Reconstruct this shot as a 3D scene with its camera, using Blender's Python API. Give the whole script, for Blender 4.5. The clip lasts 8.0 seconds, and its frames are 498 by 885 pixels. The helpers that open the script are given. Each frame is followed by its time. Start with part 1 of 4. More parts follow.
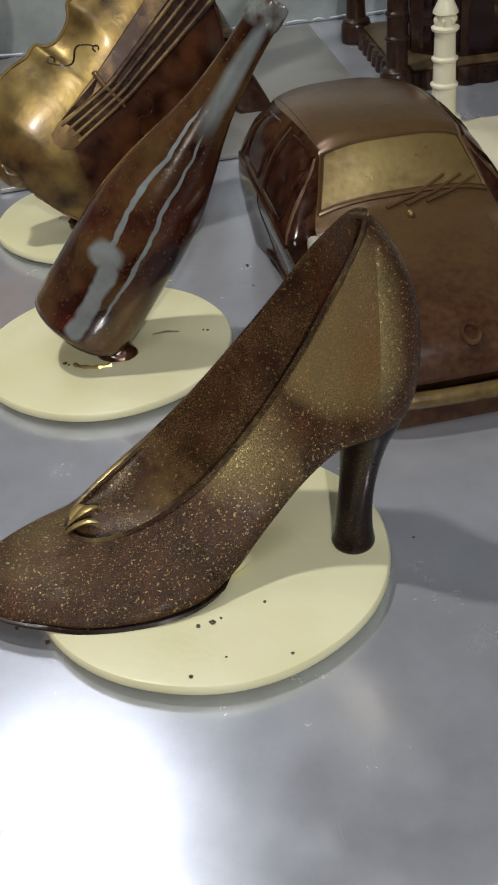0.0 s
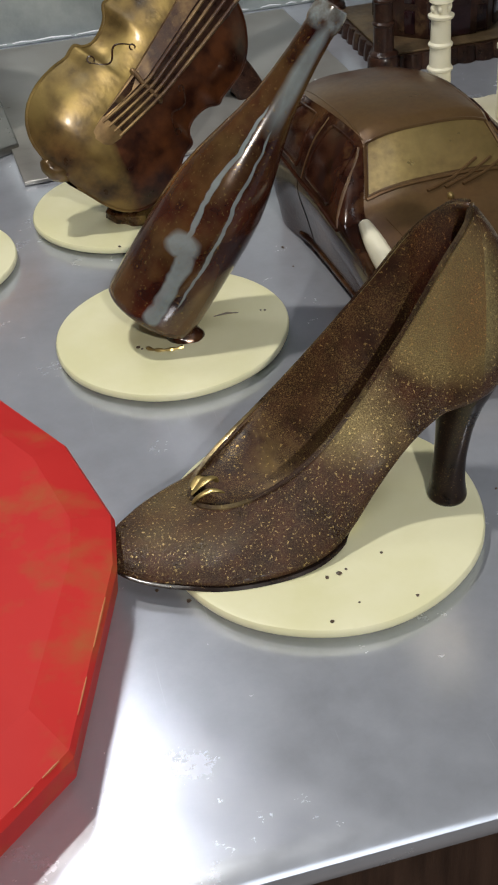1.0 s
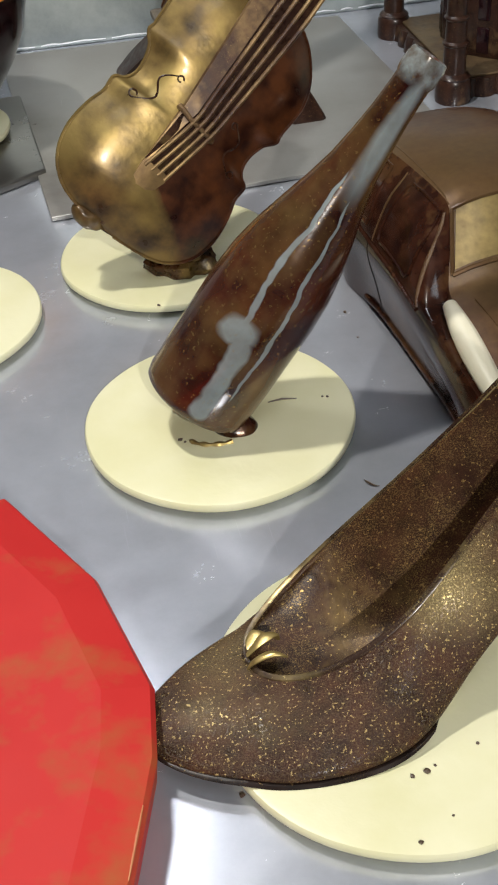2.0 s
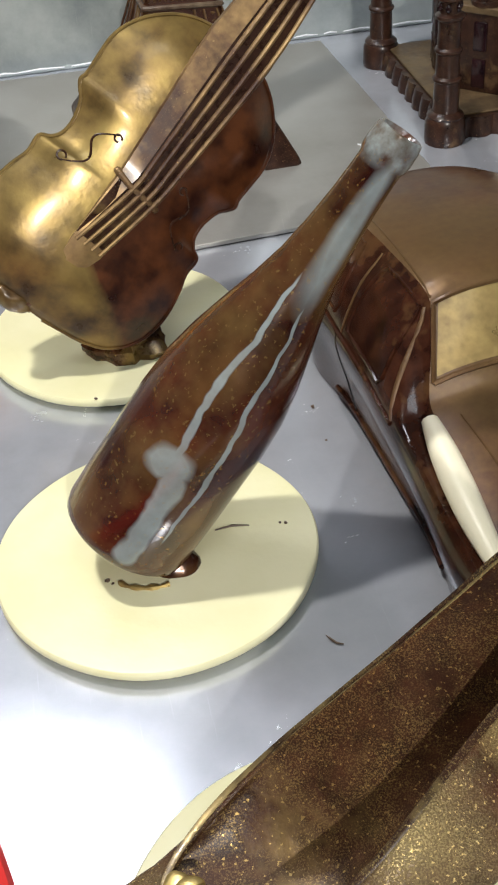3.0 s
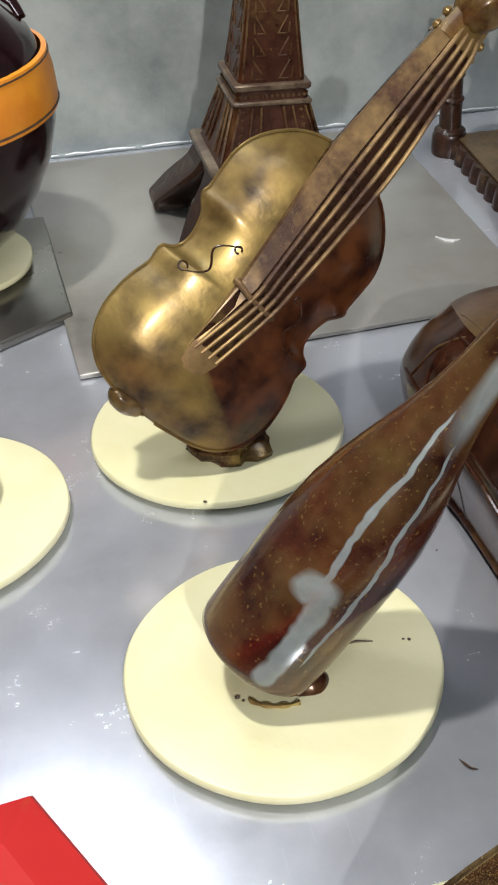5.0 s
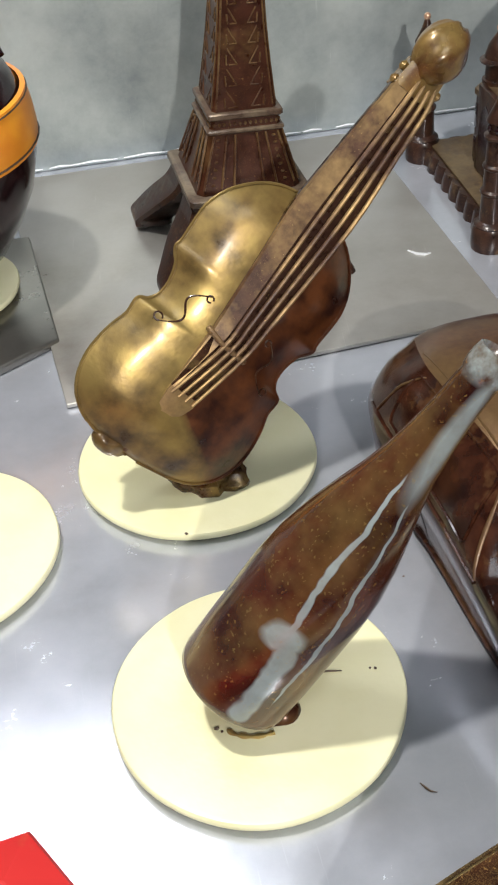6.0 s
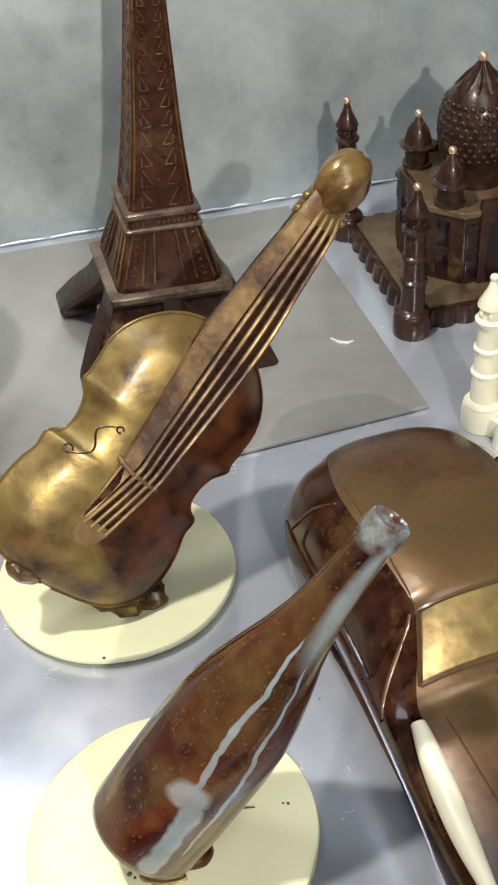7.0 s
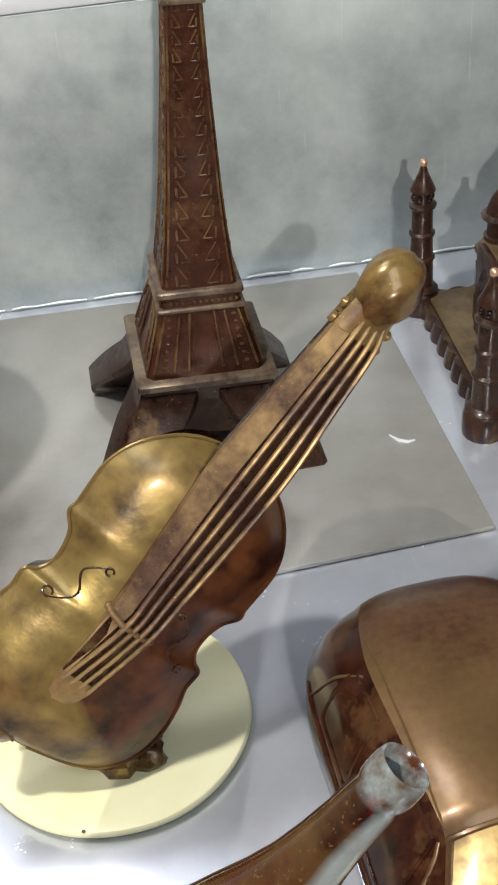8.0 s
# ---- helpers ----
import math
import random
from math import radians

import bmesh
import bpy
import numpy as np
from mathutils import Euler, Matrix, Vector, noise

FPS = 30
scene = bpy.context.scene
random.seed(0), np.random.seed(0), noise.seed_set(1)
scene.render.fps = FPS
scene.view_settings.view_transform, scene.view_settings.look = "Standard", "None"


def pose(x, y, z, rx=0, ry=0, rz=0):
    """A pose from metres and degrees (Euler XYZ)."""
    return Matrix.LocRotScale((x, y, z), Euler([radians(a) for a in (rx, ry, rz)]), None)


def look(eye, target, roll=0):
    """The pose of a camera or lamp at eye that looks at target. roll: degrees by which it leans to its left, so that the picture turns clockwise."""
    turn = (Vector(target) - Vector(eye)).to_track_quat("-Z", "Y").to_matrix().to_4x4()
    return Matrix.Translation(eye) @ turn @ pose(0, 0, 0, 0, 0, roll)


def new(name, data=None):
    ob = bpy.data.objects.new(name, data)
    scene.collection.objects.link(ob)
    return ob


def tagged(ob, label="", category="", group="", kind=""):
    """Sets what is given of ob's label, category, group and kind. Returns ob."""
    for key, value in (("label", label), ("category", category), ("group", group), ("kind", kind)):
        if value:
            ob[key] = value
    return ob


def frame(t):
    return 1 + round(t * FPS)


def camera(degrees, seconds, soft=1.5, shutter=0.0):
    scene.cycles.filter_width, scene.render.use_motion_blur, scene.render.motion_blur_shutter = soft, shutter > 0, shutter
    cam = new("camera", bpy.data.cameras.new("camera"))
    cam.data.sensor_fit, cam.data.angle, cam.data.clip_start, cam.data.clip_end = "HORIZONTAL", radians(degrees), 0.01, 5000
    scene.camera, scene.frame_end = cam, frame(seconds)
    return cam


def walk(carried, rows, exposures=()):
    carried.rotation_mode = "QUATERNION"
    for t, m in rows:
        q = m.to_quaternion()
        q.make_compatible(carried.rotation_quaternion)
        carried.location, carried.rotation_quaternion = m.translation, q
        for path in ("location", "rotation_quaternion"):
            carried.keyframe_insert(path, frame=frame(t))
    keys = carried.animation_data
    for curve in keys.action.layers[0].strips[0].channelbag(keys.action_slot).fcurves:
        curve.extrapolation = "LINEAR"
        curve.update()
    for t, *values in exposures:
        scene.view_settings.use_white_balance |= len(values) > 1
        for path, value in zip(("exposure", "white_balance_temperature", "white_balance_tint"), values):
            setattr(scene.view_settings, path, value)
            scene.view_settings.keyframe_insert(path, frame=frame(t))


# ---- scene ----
cam = camera(24.44, 8.0, 2.1)
PATH = [
    (0, (0.0528, 0.0218, 0.3479), (-0.0332, 1.6537, -0.8052), -5.39),
    (0.5, (-0.0066, -0.0383, 0.3684), (0.0475, 1.6068, -0.7676), -4.66),
    (1, (-0.0400, -0.0186, 0.3879), (0.0226, 1.5754, -0.8184), -5.31),
    (1.5, (-0.0581, 0.0292, 0.3879), (0.0309, 1.6221, -0.8182), -3.63),
    (1.7, (-0.0586, 0.0574, 0.3911), (-0.0053, 1.6372, -0.8342), -4.14),
    (2.8, (-0.0229, 0.2173, 0.3710), (0.0010, 1.7765, -0.8814), -4.00),
    (3, (-0.0176, 0.2257, 0.3728), (0.0080, 1.7896, -0.8735), -4.28),
    (3.5, (-0.0075, 0.2513, 0.3687), (0.0227, 1.8014, -0.8948), -4.51),
    (4, (-0.0090, 0.2725, 0.3846), (0.0465, 1.8531, -0.8395), -3.71),
    (4.5, (-0.0580, 0.2449, 0.3988), (0.0380, 1.8362, -0.8091), -2.04),
    (5, (-0.0781, 0.2463, 0.4099), (-0.0334, 1.8479, -0.7872), -2.76),
    (5.2, (-0.0754, 0.2446, 0.4208), (-0.0331, 1.8385, -0.7864), -2.52),
    (6.3, (-0.0504, 0.2464, 0.4881), (-0.0118, 1.7858, -0.7882), -5.02),
    (6.5, (-0.0416, 0.2545, 0.4986), (0.0149, 1.7994, -0.7703), -4.77),
    (7, (-0.0250, 0.2852, 0.5268), (0.0731, 1.8252, -0.7455), -4.14),
    (7.5, (-0.0047, 0.3397, 0.5071), (0.0824, 1.8867, -0.7574), -5.74),
    (8, (0.0233, 0.4046, 0.5071), (-0.0454, 1.9697, -0.7361), -5.21),
]
EXPOSURES = [(0.0, -0.68), (1.0, -0.55), (1.7, -0.35), (2.8, 0.12), (4.0, 0.08), (5.2, 0.06), (6.3, 0.34), (8.0, 0.32)]
walk(cam, [(t, look(eye, target, roll)) for t, eye, target, roll in PATH], EXPOSURES)

# ---- light: two lamps over the table, a lamp at the front of the room, an added fill from above ----
world = bpy.data.worlds.new("room_air")
world.use_nodes = True
world.node_tree.nodes["Background"].inputs[0].default_value = (0.75, 0.85, 1.0, 1)
world.node_tree.nodes["Background"].inputs[1].default_value = 0.015
scene.world = world


def lamp(name, eye, target, size, watts, colour):
    data = bpy.data.lights.new(name, "AREA")
    data.shape, data.size, data.energy, data.color = "DISK", size, watts, colour
    ob = new(name, data)
    ob.matrix_world = look(eye, target)
    return ob


lamp("table_lamp_light", (-0.36, 0.70, 1.28), (-0.05, 0.62, 0.0), 0.07, 11.0, (1.0, 0.97, 0.90))
lamp("back_lamp_light", (-0.36, 1.22, 1.30), (-0.05, 0.40, 0.0), 0.30, 3.6, (0.92, 0.93, 1.0))
lamp("front_lamp_light", (0.28, -1.45, 1.37), (0.05, 1.1, 0.1), 0.05, 34.0, (1.0, 0.96, 0.9))
# Soft overhead fill, added to lift the shadows; no panel is known there.
lamp("ceiling_fill", (0.3, -0.3, 1.85), (0.3, -0.3, 0.0), 0.9, 9.0, (0.88, 0.94, 1.0))


# ---- materials ----
def nodes_of(name):
    m = bpy.data.materials.new(name)
    m.use_nodes = True
    t = m.node_tree
    b = t.nodes["Principled BSDF"]
    return m, t, b


def add(t, kind, **values):
    n = t.nodes.new(kind)
    for k, v in values.items():
        n.inputs[k].default_value = v
    return n


def noise_of(t, scale, detail=4.0, rough=0.55, stretch=None, distortion=0.0, source="Object"):
    co = add(t, "ShaderNodeTexCoord")
    n = add(t, "ShaderNodeTexNoise", Scale=scale, Detail=detail, Roughness=rough, Distortion=distortion)
    if stretch:
        mp = t.nodes.new("ShaderNodeMapping")
        mp.inputs["Scale"].default_value = stretch
        t.links.new(co.outputs[source], mp.inputs[0])
        t.links.new(mp.outputs[0], n.inputs["Vector"])
    else:
        t.links.new(co.outputs[source], n.inputs["Vector"])
    return n.outputs["Fac"]


def ramp(t, fac, stops):
    r = t.nodes.new("ShaderNodeValToRGB")
    while len(r.color_ramp.elements) < len(stops):
        r.color_ramp.elements.new(0.5)
    for e, (p, c) in zip(r.color_ramp.elements, stops):
        e.position = p
        e.color = (c, c, c, 1) if isinstance(c, (int, float)) else (*c, 1)
    t.links.new(fac, r.inputs[0])
    return r.outputs[0]


def mixed(t, fac, a, b):
    m = t.nodes.new("ShaderNodeMix")
    m.data_type = "RGBA"
    for s, i in ((fac, 0), (a, 6), (b, 7)):
        if isinstance(s, (int, float)):
            m.inputs[i].default_value = s
        elif isinstance(s, tuple):
            m.inputs[i].default_value = (*s, 1)
        else:
            t.links.new(s, m.inputs[i])
    return m.outputs[2]


def calc(t, op, a, b=0.0, clamp=False):
    m = t.nodes.new("ShaderNodeMath")
    m.operation, m.use_clamp = op, clamp
    for s, i in ((a, 0), (b, 1)):
        if isinstance(s, (int, float)):
            m.inputs[i].default_value = s
        else:
            t.links.new(s, m.inputs[i])
    return m.outputs[0]


def bumped(t, b, height, strength, distance):
    n = add(t, "ShaderNodeBump", Strength=strength, Distance=distance)
    t.links.new(height, n.inputs["Height"])
    t.links.new(n.outputs[0], b.inputs["Normal"])


def dusted(name, dark, warm, gold, gold_lo, gold_hi, patch=14.0, speck=0.0, rough=(0.28, 0.5), coat=0.0, bump=0.15, grain=220.0):
    """Moulded chocolate, dark and warm in patches, brushed with metallic dust between gold_lo and gold_hi of the noise."""
    m, t, b = nodes_of(name)
    big, mid, fine = noise_of(t, patch), noise_of(t, patch * 5, 5), noise_of(t, grain, 3)
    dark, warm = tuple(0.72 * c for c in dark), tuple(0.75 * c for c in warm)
    base = mixed(t, ramp(t, mid, [(0.35, 0.0), (0.65, 1.0)]), dark, warm)
    cover = ramp(t, calc(t, "ADD", calc(t, "MULTIPLY", big, 0.8), calc(t, "MULTIPLY", fine, 0.2)), [(gold_lo, 0.0), (gold_hi, 1.0)])
    if speck:
        dots = ramp(t, noise_of(t, 620.0, 2), [(0.71 - 0.05 * speck, 0.0), (0.74 - 0.04 * speck, 1.0)])
        mist = calc(t, "MULTIPLY", ramp(t, noise_of(t, 1700.0, 2), [(0.60 - 0.10 * speck, 0.0), (0.72 - 0.06 * speck, 1.0)]), ramp(t, noise_of(t, patch * 2.2, 4), [(0.35, 0.06), (0.68, 0.6)]))
        cover = calc(t, "MAXIMUM", cover, calc(t, "MAXIMUM", dots, mist))
    t.links.new(mixed(t, cover, base, gold), b.inputs["Base Color"])
    t.links.new(calc(t, "MULTIPLY", cover, 0.85), b.inputs["Metallic"])
    t.links.new(ramp(t, mid, [(0.3, rough[0]), (0.7, rough[1])]), b.inputs["Roughness"])
    b.inputs["Specular IOR Level"].default_value = 0.28
    b.inputs["Coat Weight"].default_value = coat * 0.6
    b.inputs["Coat Roughness"].default_value = 0.12
    bumped(t, b, calc(t, "ADD", fine, mid), bump, 0.0006)
    return m


def gilded_half_shaded(name, dark, warm, gold):
    """Gold-brushed brown chocolate; shade on the half turned from the lamp is painted in as bare brown, fading across
    the middle.
    """
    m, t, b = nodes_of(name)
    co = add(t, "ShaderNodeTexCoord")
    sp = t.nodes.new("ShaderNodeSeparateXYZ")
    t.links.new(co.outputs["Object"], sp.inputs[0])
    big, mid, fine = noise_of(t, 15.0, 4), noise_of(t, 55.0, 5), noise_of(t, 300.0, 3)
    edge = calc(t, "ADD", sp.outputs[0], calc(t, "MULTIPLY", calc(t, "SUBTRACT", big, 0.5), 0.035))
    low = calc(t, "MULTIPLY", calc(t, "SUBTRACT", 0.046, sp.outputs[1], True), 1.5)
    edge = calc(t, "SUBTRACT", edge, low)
    # Gold stops near the middle, painting the far half as shaded.
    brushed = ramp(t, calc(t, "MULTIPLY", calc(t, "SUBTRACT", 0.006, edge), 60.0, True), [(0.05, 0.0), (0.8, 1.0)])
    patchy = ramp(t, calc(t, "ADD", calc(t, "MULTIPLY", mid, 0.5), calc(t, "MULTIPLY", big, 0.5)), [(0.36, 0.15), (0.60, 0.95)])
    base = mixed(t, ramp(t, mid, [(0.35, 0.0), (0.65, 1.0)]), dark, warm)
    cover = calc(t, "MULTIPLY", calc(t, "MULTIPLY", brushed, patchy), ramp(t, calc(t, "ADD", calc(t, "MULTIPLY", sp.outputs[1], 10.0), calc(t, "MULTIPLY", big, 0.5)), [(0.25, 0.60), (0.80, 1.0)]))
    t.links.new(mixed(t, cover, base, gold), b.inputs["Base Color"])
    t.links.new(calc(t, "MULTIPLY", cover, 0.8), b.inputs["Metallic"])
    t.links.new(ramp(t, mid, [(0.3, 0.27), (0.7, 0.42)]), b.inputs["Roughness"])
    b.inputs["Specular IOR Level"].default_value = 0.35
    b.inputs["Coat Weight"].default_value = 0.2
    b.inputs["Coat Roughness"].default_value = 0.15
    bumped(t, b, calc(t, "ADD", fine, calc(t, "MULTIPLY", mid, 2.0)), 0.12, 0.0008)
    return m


def plain(name, a, c, scale, rough=(0.35, 0.5), metal=0.0, bump=0.1, depth=0.0005, stretch=None, coat=0.0):
    m, t, b = nodes_of(name)
    n, f = noise_of(t, scale, 5, stretch=stretch), noise_of(t, scale * 9, 3, stretch=stretch)
    t.links.new(mixed(t, ramp(t, n, [(0.35, 0.0), (0.65, 1.0)]), a, c), b.inputs["Base Color"])
    t.links.new(ramp(t, n, [(0.3, rough[0]), (0.7, rough[1])]), b.inputs["Roughness"])
    b.inputs["Metallic"].default_value = metal
    b.inputs["Coat Weight"].default_value = coat
    bumped(t, b, calc(t, "ADD", f, calc(t, "MULTIPLY", n, 0.5)), bump, depth)
    return m


def steel(name, tint, rough_lo, rough_hi, wave=0.0, metal=0.92, stain=0.80, warm=None):
    """Worn stainless sheet: cloudy, wiped, finely brushed, with a few scratches; stain: how dark the clouds are, warm: their tint."""
    m, t, b = nodes_of(name)
    cloud, wide = noise_of(t, 7.0, 6, 0.6), noise_of(t, 2.4, 4, 0.5)
    brush = noise_of(t, 90.0, 3, stretch=(1.0, 7.0, 1.0))
    scratch = ramp(t, noise_of(t, 16.0, 3, 0.6, stretch=(26.0, 0.7, 1.0), distortion=0.3), [(0.68, 0.0), (0.74, 1.0)])
    smear = ramp(t, noise_of(t, 30.0, 7, 0.75), [(0.35, 0.0), (0.75, 1.0)])
    dark = tuple(c * stain for c in (warm or tint))
    colour = mixed(t, ramp(t, calc(t, "ADD", calc(t, "MULTIPLY", cloud, 0.5), calc(t, "MULTIPLY", wide, 0.5)), [(0.38, 0.0), (0.62, 1.0)]), dark, tint)
    colour = mixed(t, calc(t, "MULTIPLY", smear, 0.35), colour, tuple(min(1.0, c * 1.25) for c in tint))
    colour = mixed(t, calc(t, "MULTIPLY", scratch, 0.30), colour, tuple(min(1.0, c * 1.3) for c in tint))
    t.links.new(colour, b.inputs["Base Color"])
    b.inputs["Metallic"].default_value = metal
    r = calc(t, "ADD", ramp(t, cloud, [(0.3, rough_lo), (0.7, rough_hi)]), calc(t, "MULTIPLY", smear, 0.10))
    t.links.new(calc(t, "ADD", r, calc(t, "MULTIPLY", brush, 0.03)), b.inputs["Roughness"])
    h = calc(t, "ADD", calc(t, "MULTIPLY", brush, 0.22), calc(t, "MULTIPLY", smear, 0.30))
    if wave:
        h = calc(t, "ADD", h, calc(t, "MULTIPLY", noise_of(t, 14.0, 4), wave))
    bumped(t, b, h, 0.09, 0.0008)
    return m


STEEL_TABLE = steel("brushed_steel_table", (0.64, 0.67, 0.745), 0.15, 0.22, 0.0, 0.60, 0.84)
STEEL_SHEET = steel("dull_steel_sheet", (0.47, 0.47, 0.455), 0.26, 0.38, 2.0, 0.55, 0.70, (0.47, 0.44, 0.39))
STEEL_WALL = steel("steel_splashback", (0.55, 0.59, 0.575), 0.30, 0.44, 4.0, 0.42, 0.55, (0.40, 0.47, 0.50))
CREAM = plain("white_chocolate", (0.80, 0.77, 0.47), (0.86, 0.83, 0.56), 22.0, (0.28, 0.47), 0, 0.14, 0.0012)
IVORY = plain("ivory_chocolate", (0.78, 0.74, 0.56), (0.85, 0.80, 0.62), 40.0, (0.32, 0.5), 0, 0.15, 0.001)
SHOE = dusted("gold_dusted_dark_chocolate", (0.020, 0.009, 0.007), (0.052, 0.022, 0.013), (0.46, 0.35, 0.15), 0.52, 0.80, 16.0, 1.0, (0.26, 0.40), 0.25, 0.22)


def shoe_material():
    """Dark chocolate, bare near the sole, with gold dust and sparkling flakes; lamp highlights are painted in as gold
    over quarter, side and toe.
    """
    m, t, b = nodes_of("highlit_gold_shoe_chocolate")
    co = add(t, "ShaderNodeTexCoord")
    sp = t.nodes.new("ShaderNodeSeparateXYZ")
    t.links.new(co.outputs["Object"], sp.inputs[0])
    x, z = sp.outputs[0], sp.outputs[2]

    def spot(cx, cz, rx, rz):
        u = calc(t, "DIVIDE", calc(t, "SUBTRACT", x, cx), rx)
        v = calc(t, "DIVIDE", calc(t, "SUBTRACT", z, cz), rz)
        return calc(t, "SUBTRACT", 1.0, calc(t, "SQRT", calc(t, "ADD", calc(t, "MULTIPLY", u, u), calc(t, "MULTIPLY", v, v))), True)

    big, mid = noise_of(t, 22.0, 4), noise_of(t, 80.0, 5)
    # Gold spots placed where the lamp's highlight falls, strongest on the quarter.
    brush = calc(t, "MAXIMUM", calc(t, "MULTIPLY", spot(-0.002, 0.120, 0.036, 0.052), 2.1), calc(t, "MAXIMUM", calc(t, "MULTIPLY", spot(0.040, 0.064, 0.050, 0.038), 0.68), calc(t, "MULTIPLY", spot(0.125, 0.024, 0.045, 0.022), 0.30)))
    brush = ramp(t, calc(t, "ADD", brush, calc(t, "MULTIPLY", calc(t, "SUBTRACT", big, 0.5), 0.7)), [(0.18, 0.0), (0.85, 1.0)])
    mist = ramp(t, noise_of(t, 1500.0, 2), [(0.42, 0.0), (0.62, 1.0)])
    flakes = ramp(t, noise_of(t, 820.0, 2), [(0.625, 0.0), (0.665, 1.0)])
    cover = calc(t, "MAXIMUM", calc(t, "MULTIPLY", brush, calc(t, "ADD", 0.45, calc(t, "MULTIPLY", mist, 0.55))), calc(t, "MULTIPLY", mist, 0.10))
    base = mixed(t, ramp(t, mid, [(0.35, 0.0), (0.65, 1.0)]), (0.020, 0.0055, 0.0035), (0.058, 0.017, 0.008))
    colour = mixed(t, cover, base, (0.52, 0.41, 0.18))
    sparkle = calc(t, "MULTIPLY", flakes, calc(t, "ADD", 0.45, calc(t, "MULTIPLY", brush, 0.55)))
    t.links.new(mixed(t, sparkle, colour, (0.86, 0.64, 0.26)), b.inputs["Base Color"])
    t.links.new(calc(t, "MULTIPLY", calc(t, "MAXIMUM", cover, sparkle), 0.85), b.inputs["Metallic"])
    t.links.new(ramp(t, mid, [(0.3, 0.26), (0.7, 0.38)]), b.inputs["Roughness"])
    b.inputs["Specular IOR Level"].default_value = 0.28
    b.inputs["Coat Weight"].default_value = 0.0
    bumped(t, b, calc(t, "ADD", mist, mid), 0.35, 0.0005)
    return m


SHOE_HIGHLIT = shoe_material()
# Duller, less gilt shoe chocolate; the hollow's shade is put into its colour.
SHOE_IN = dusted("shaded_shoe_inside", (0.026, 0.008, 0.0045), (0.068, 0.023, 0.010), (0.36, 0.24, 0.09), 0.57, 0.92, 20.0, 1.4, (0.34, 0.48), 0.0, 0.4)
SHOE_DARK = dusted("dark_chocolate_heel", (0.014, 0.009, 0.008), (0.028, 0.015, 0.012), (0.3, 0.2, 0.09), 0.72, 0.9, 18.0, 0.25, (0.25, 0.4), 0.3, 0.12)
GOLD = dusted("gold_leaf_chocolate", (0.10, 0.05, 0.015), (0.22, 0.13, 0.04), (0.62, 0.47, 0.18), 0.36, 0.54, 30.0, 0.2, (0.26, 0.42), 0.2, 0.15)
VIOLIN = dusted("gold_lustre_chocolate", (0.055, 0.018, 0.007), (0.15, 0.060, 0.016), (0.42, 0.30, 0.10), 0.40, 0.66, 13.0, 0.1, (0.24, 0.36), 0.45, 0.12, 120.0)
VIOLIN_FRONT = gilded_half_shaded("half_shaded_violin_gilt", (0.020, 0.005, 0.003), (0.105, 0.032, 0.009), (0.31, 0.225, 0.075))
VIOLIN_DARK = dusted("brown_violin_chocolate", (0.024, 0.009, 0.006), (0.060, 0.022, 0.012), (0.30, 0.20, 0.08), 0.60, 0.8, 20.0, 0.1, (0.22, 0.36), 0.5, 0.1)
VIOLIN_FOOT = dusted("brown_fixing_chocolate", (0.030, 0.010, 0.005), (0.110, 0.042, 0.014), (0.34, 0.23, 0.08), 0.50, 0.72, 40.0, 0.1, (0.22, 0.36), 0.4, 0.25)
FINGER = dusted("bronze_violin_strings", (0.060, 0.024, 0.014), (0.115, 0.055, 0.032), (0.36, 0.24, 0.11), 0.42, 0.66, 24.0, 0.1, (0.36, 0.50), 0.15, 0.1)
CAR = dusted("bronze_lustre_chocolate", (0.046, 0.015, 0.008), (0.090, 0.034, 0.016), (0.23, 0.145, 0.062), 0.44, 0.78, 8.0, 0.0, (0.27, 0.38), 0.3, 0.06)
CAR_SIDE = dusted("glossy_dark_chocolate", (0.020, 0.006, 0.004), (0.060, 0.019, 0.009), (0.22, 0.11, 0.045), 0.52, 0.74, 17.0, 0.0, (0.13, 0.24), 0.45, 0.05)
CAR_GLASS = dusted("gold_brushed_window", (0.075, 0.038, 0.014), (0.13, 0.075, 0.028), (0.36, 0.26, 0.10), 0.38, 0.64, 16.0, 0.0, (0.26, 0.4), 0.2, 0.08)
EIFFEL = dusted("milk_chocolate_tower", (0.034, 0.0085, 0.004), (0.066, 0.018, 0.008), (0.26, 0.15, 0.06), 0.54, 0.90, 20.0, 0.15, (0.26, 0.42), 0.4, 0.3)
# Lighter brown that paints highlights onto the tower's raised lattice.
EIFFEL_EDGE = dusted("highlit_tower_lattice", (0.060, 0.022, 0.010), (0.105, 0.046, 0.021), (0.30, 0.19, 0.08), 0.48, 0.80, 30.0, 0.1, (0.24, 0.38), 0.4, 0.3)
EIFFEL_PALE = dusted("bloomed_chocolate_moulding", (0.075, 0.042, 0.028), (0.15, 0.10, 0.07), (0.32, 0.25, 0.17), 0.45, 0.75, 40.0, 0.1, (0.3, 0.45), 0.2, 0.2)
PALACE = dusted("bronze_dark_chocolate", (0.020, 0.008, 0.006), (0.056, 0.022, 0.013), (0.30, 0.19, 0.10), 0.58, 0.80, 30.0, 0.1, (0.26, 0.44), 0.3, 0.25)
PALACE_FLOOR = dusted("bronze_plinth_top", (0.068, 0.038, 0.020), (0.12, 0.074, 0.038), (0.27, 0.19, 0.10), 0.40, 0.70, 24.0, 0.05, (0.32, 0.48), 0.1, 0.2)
COPPER = plain("copper_ball", (0.70, 0.42, 0.28), (0.80, 0.52, 0.36), 60.0, (0.25, 0.35), 0.7)
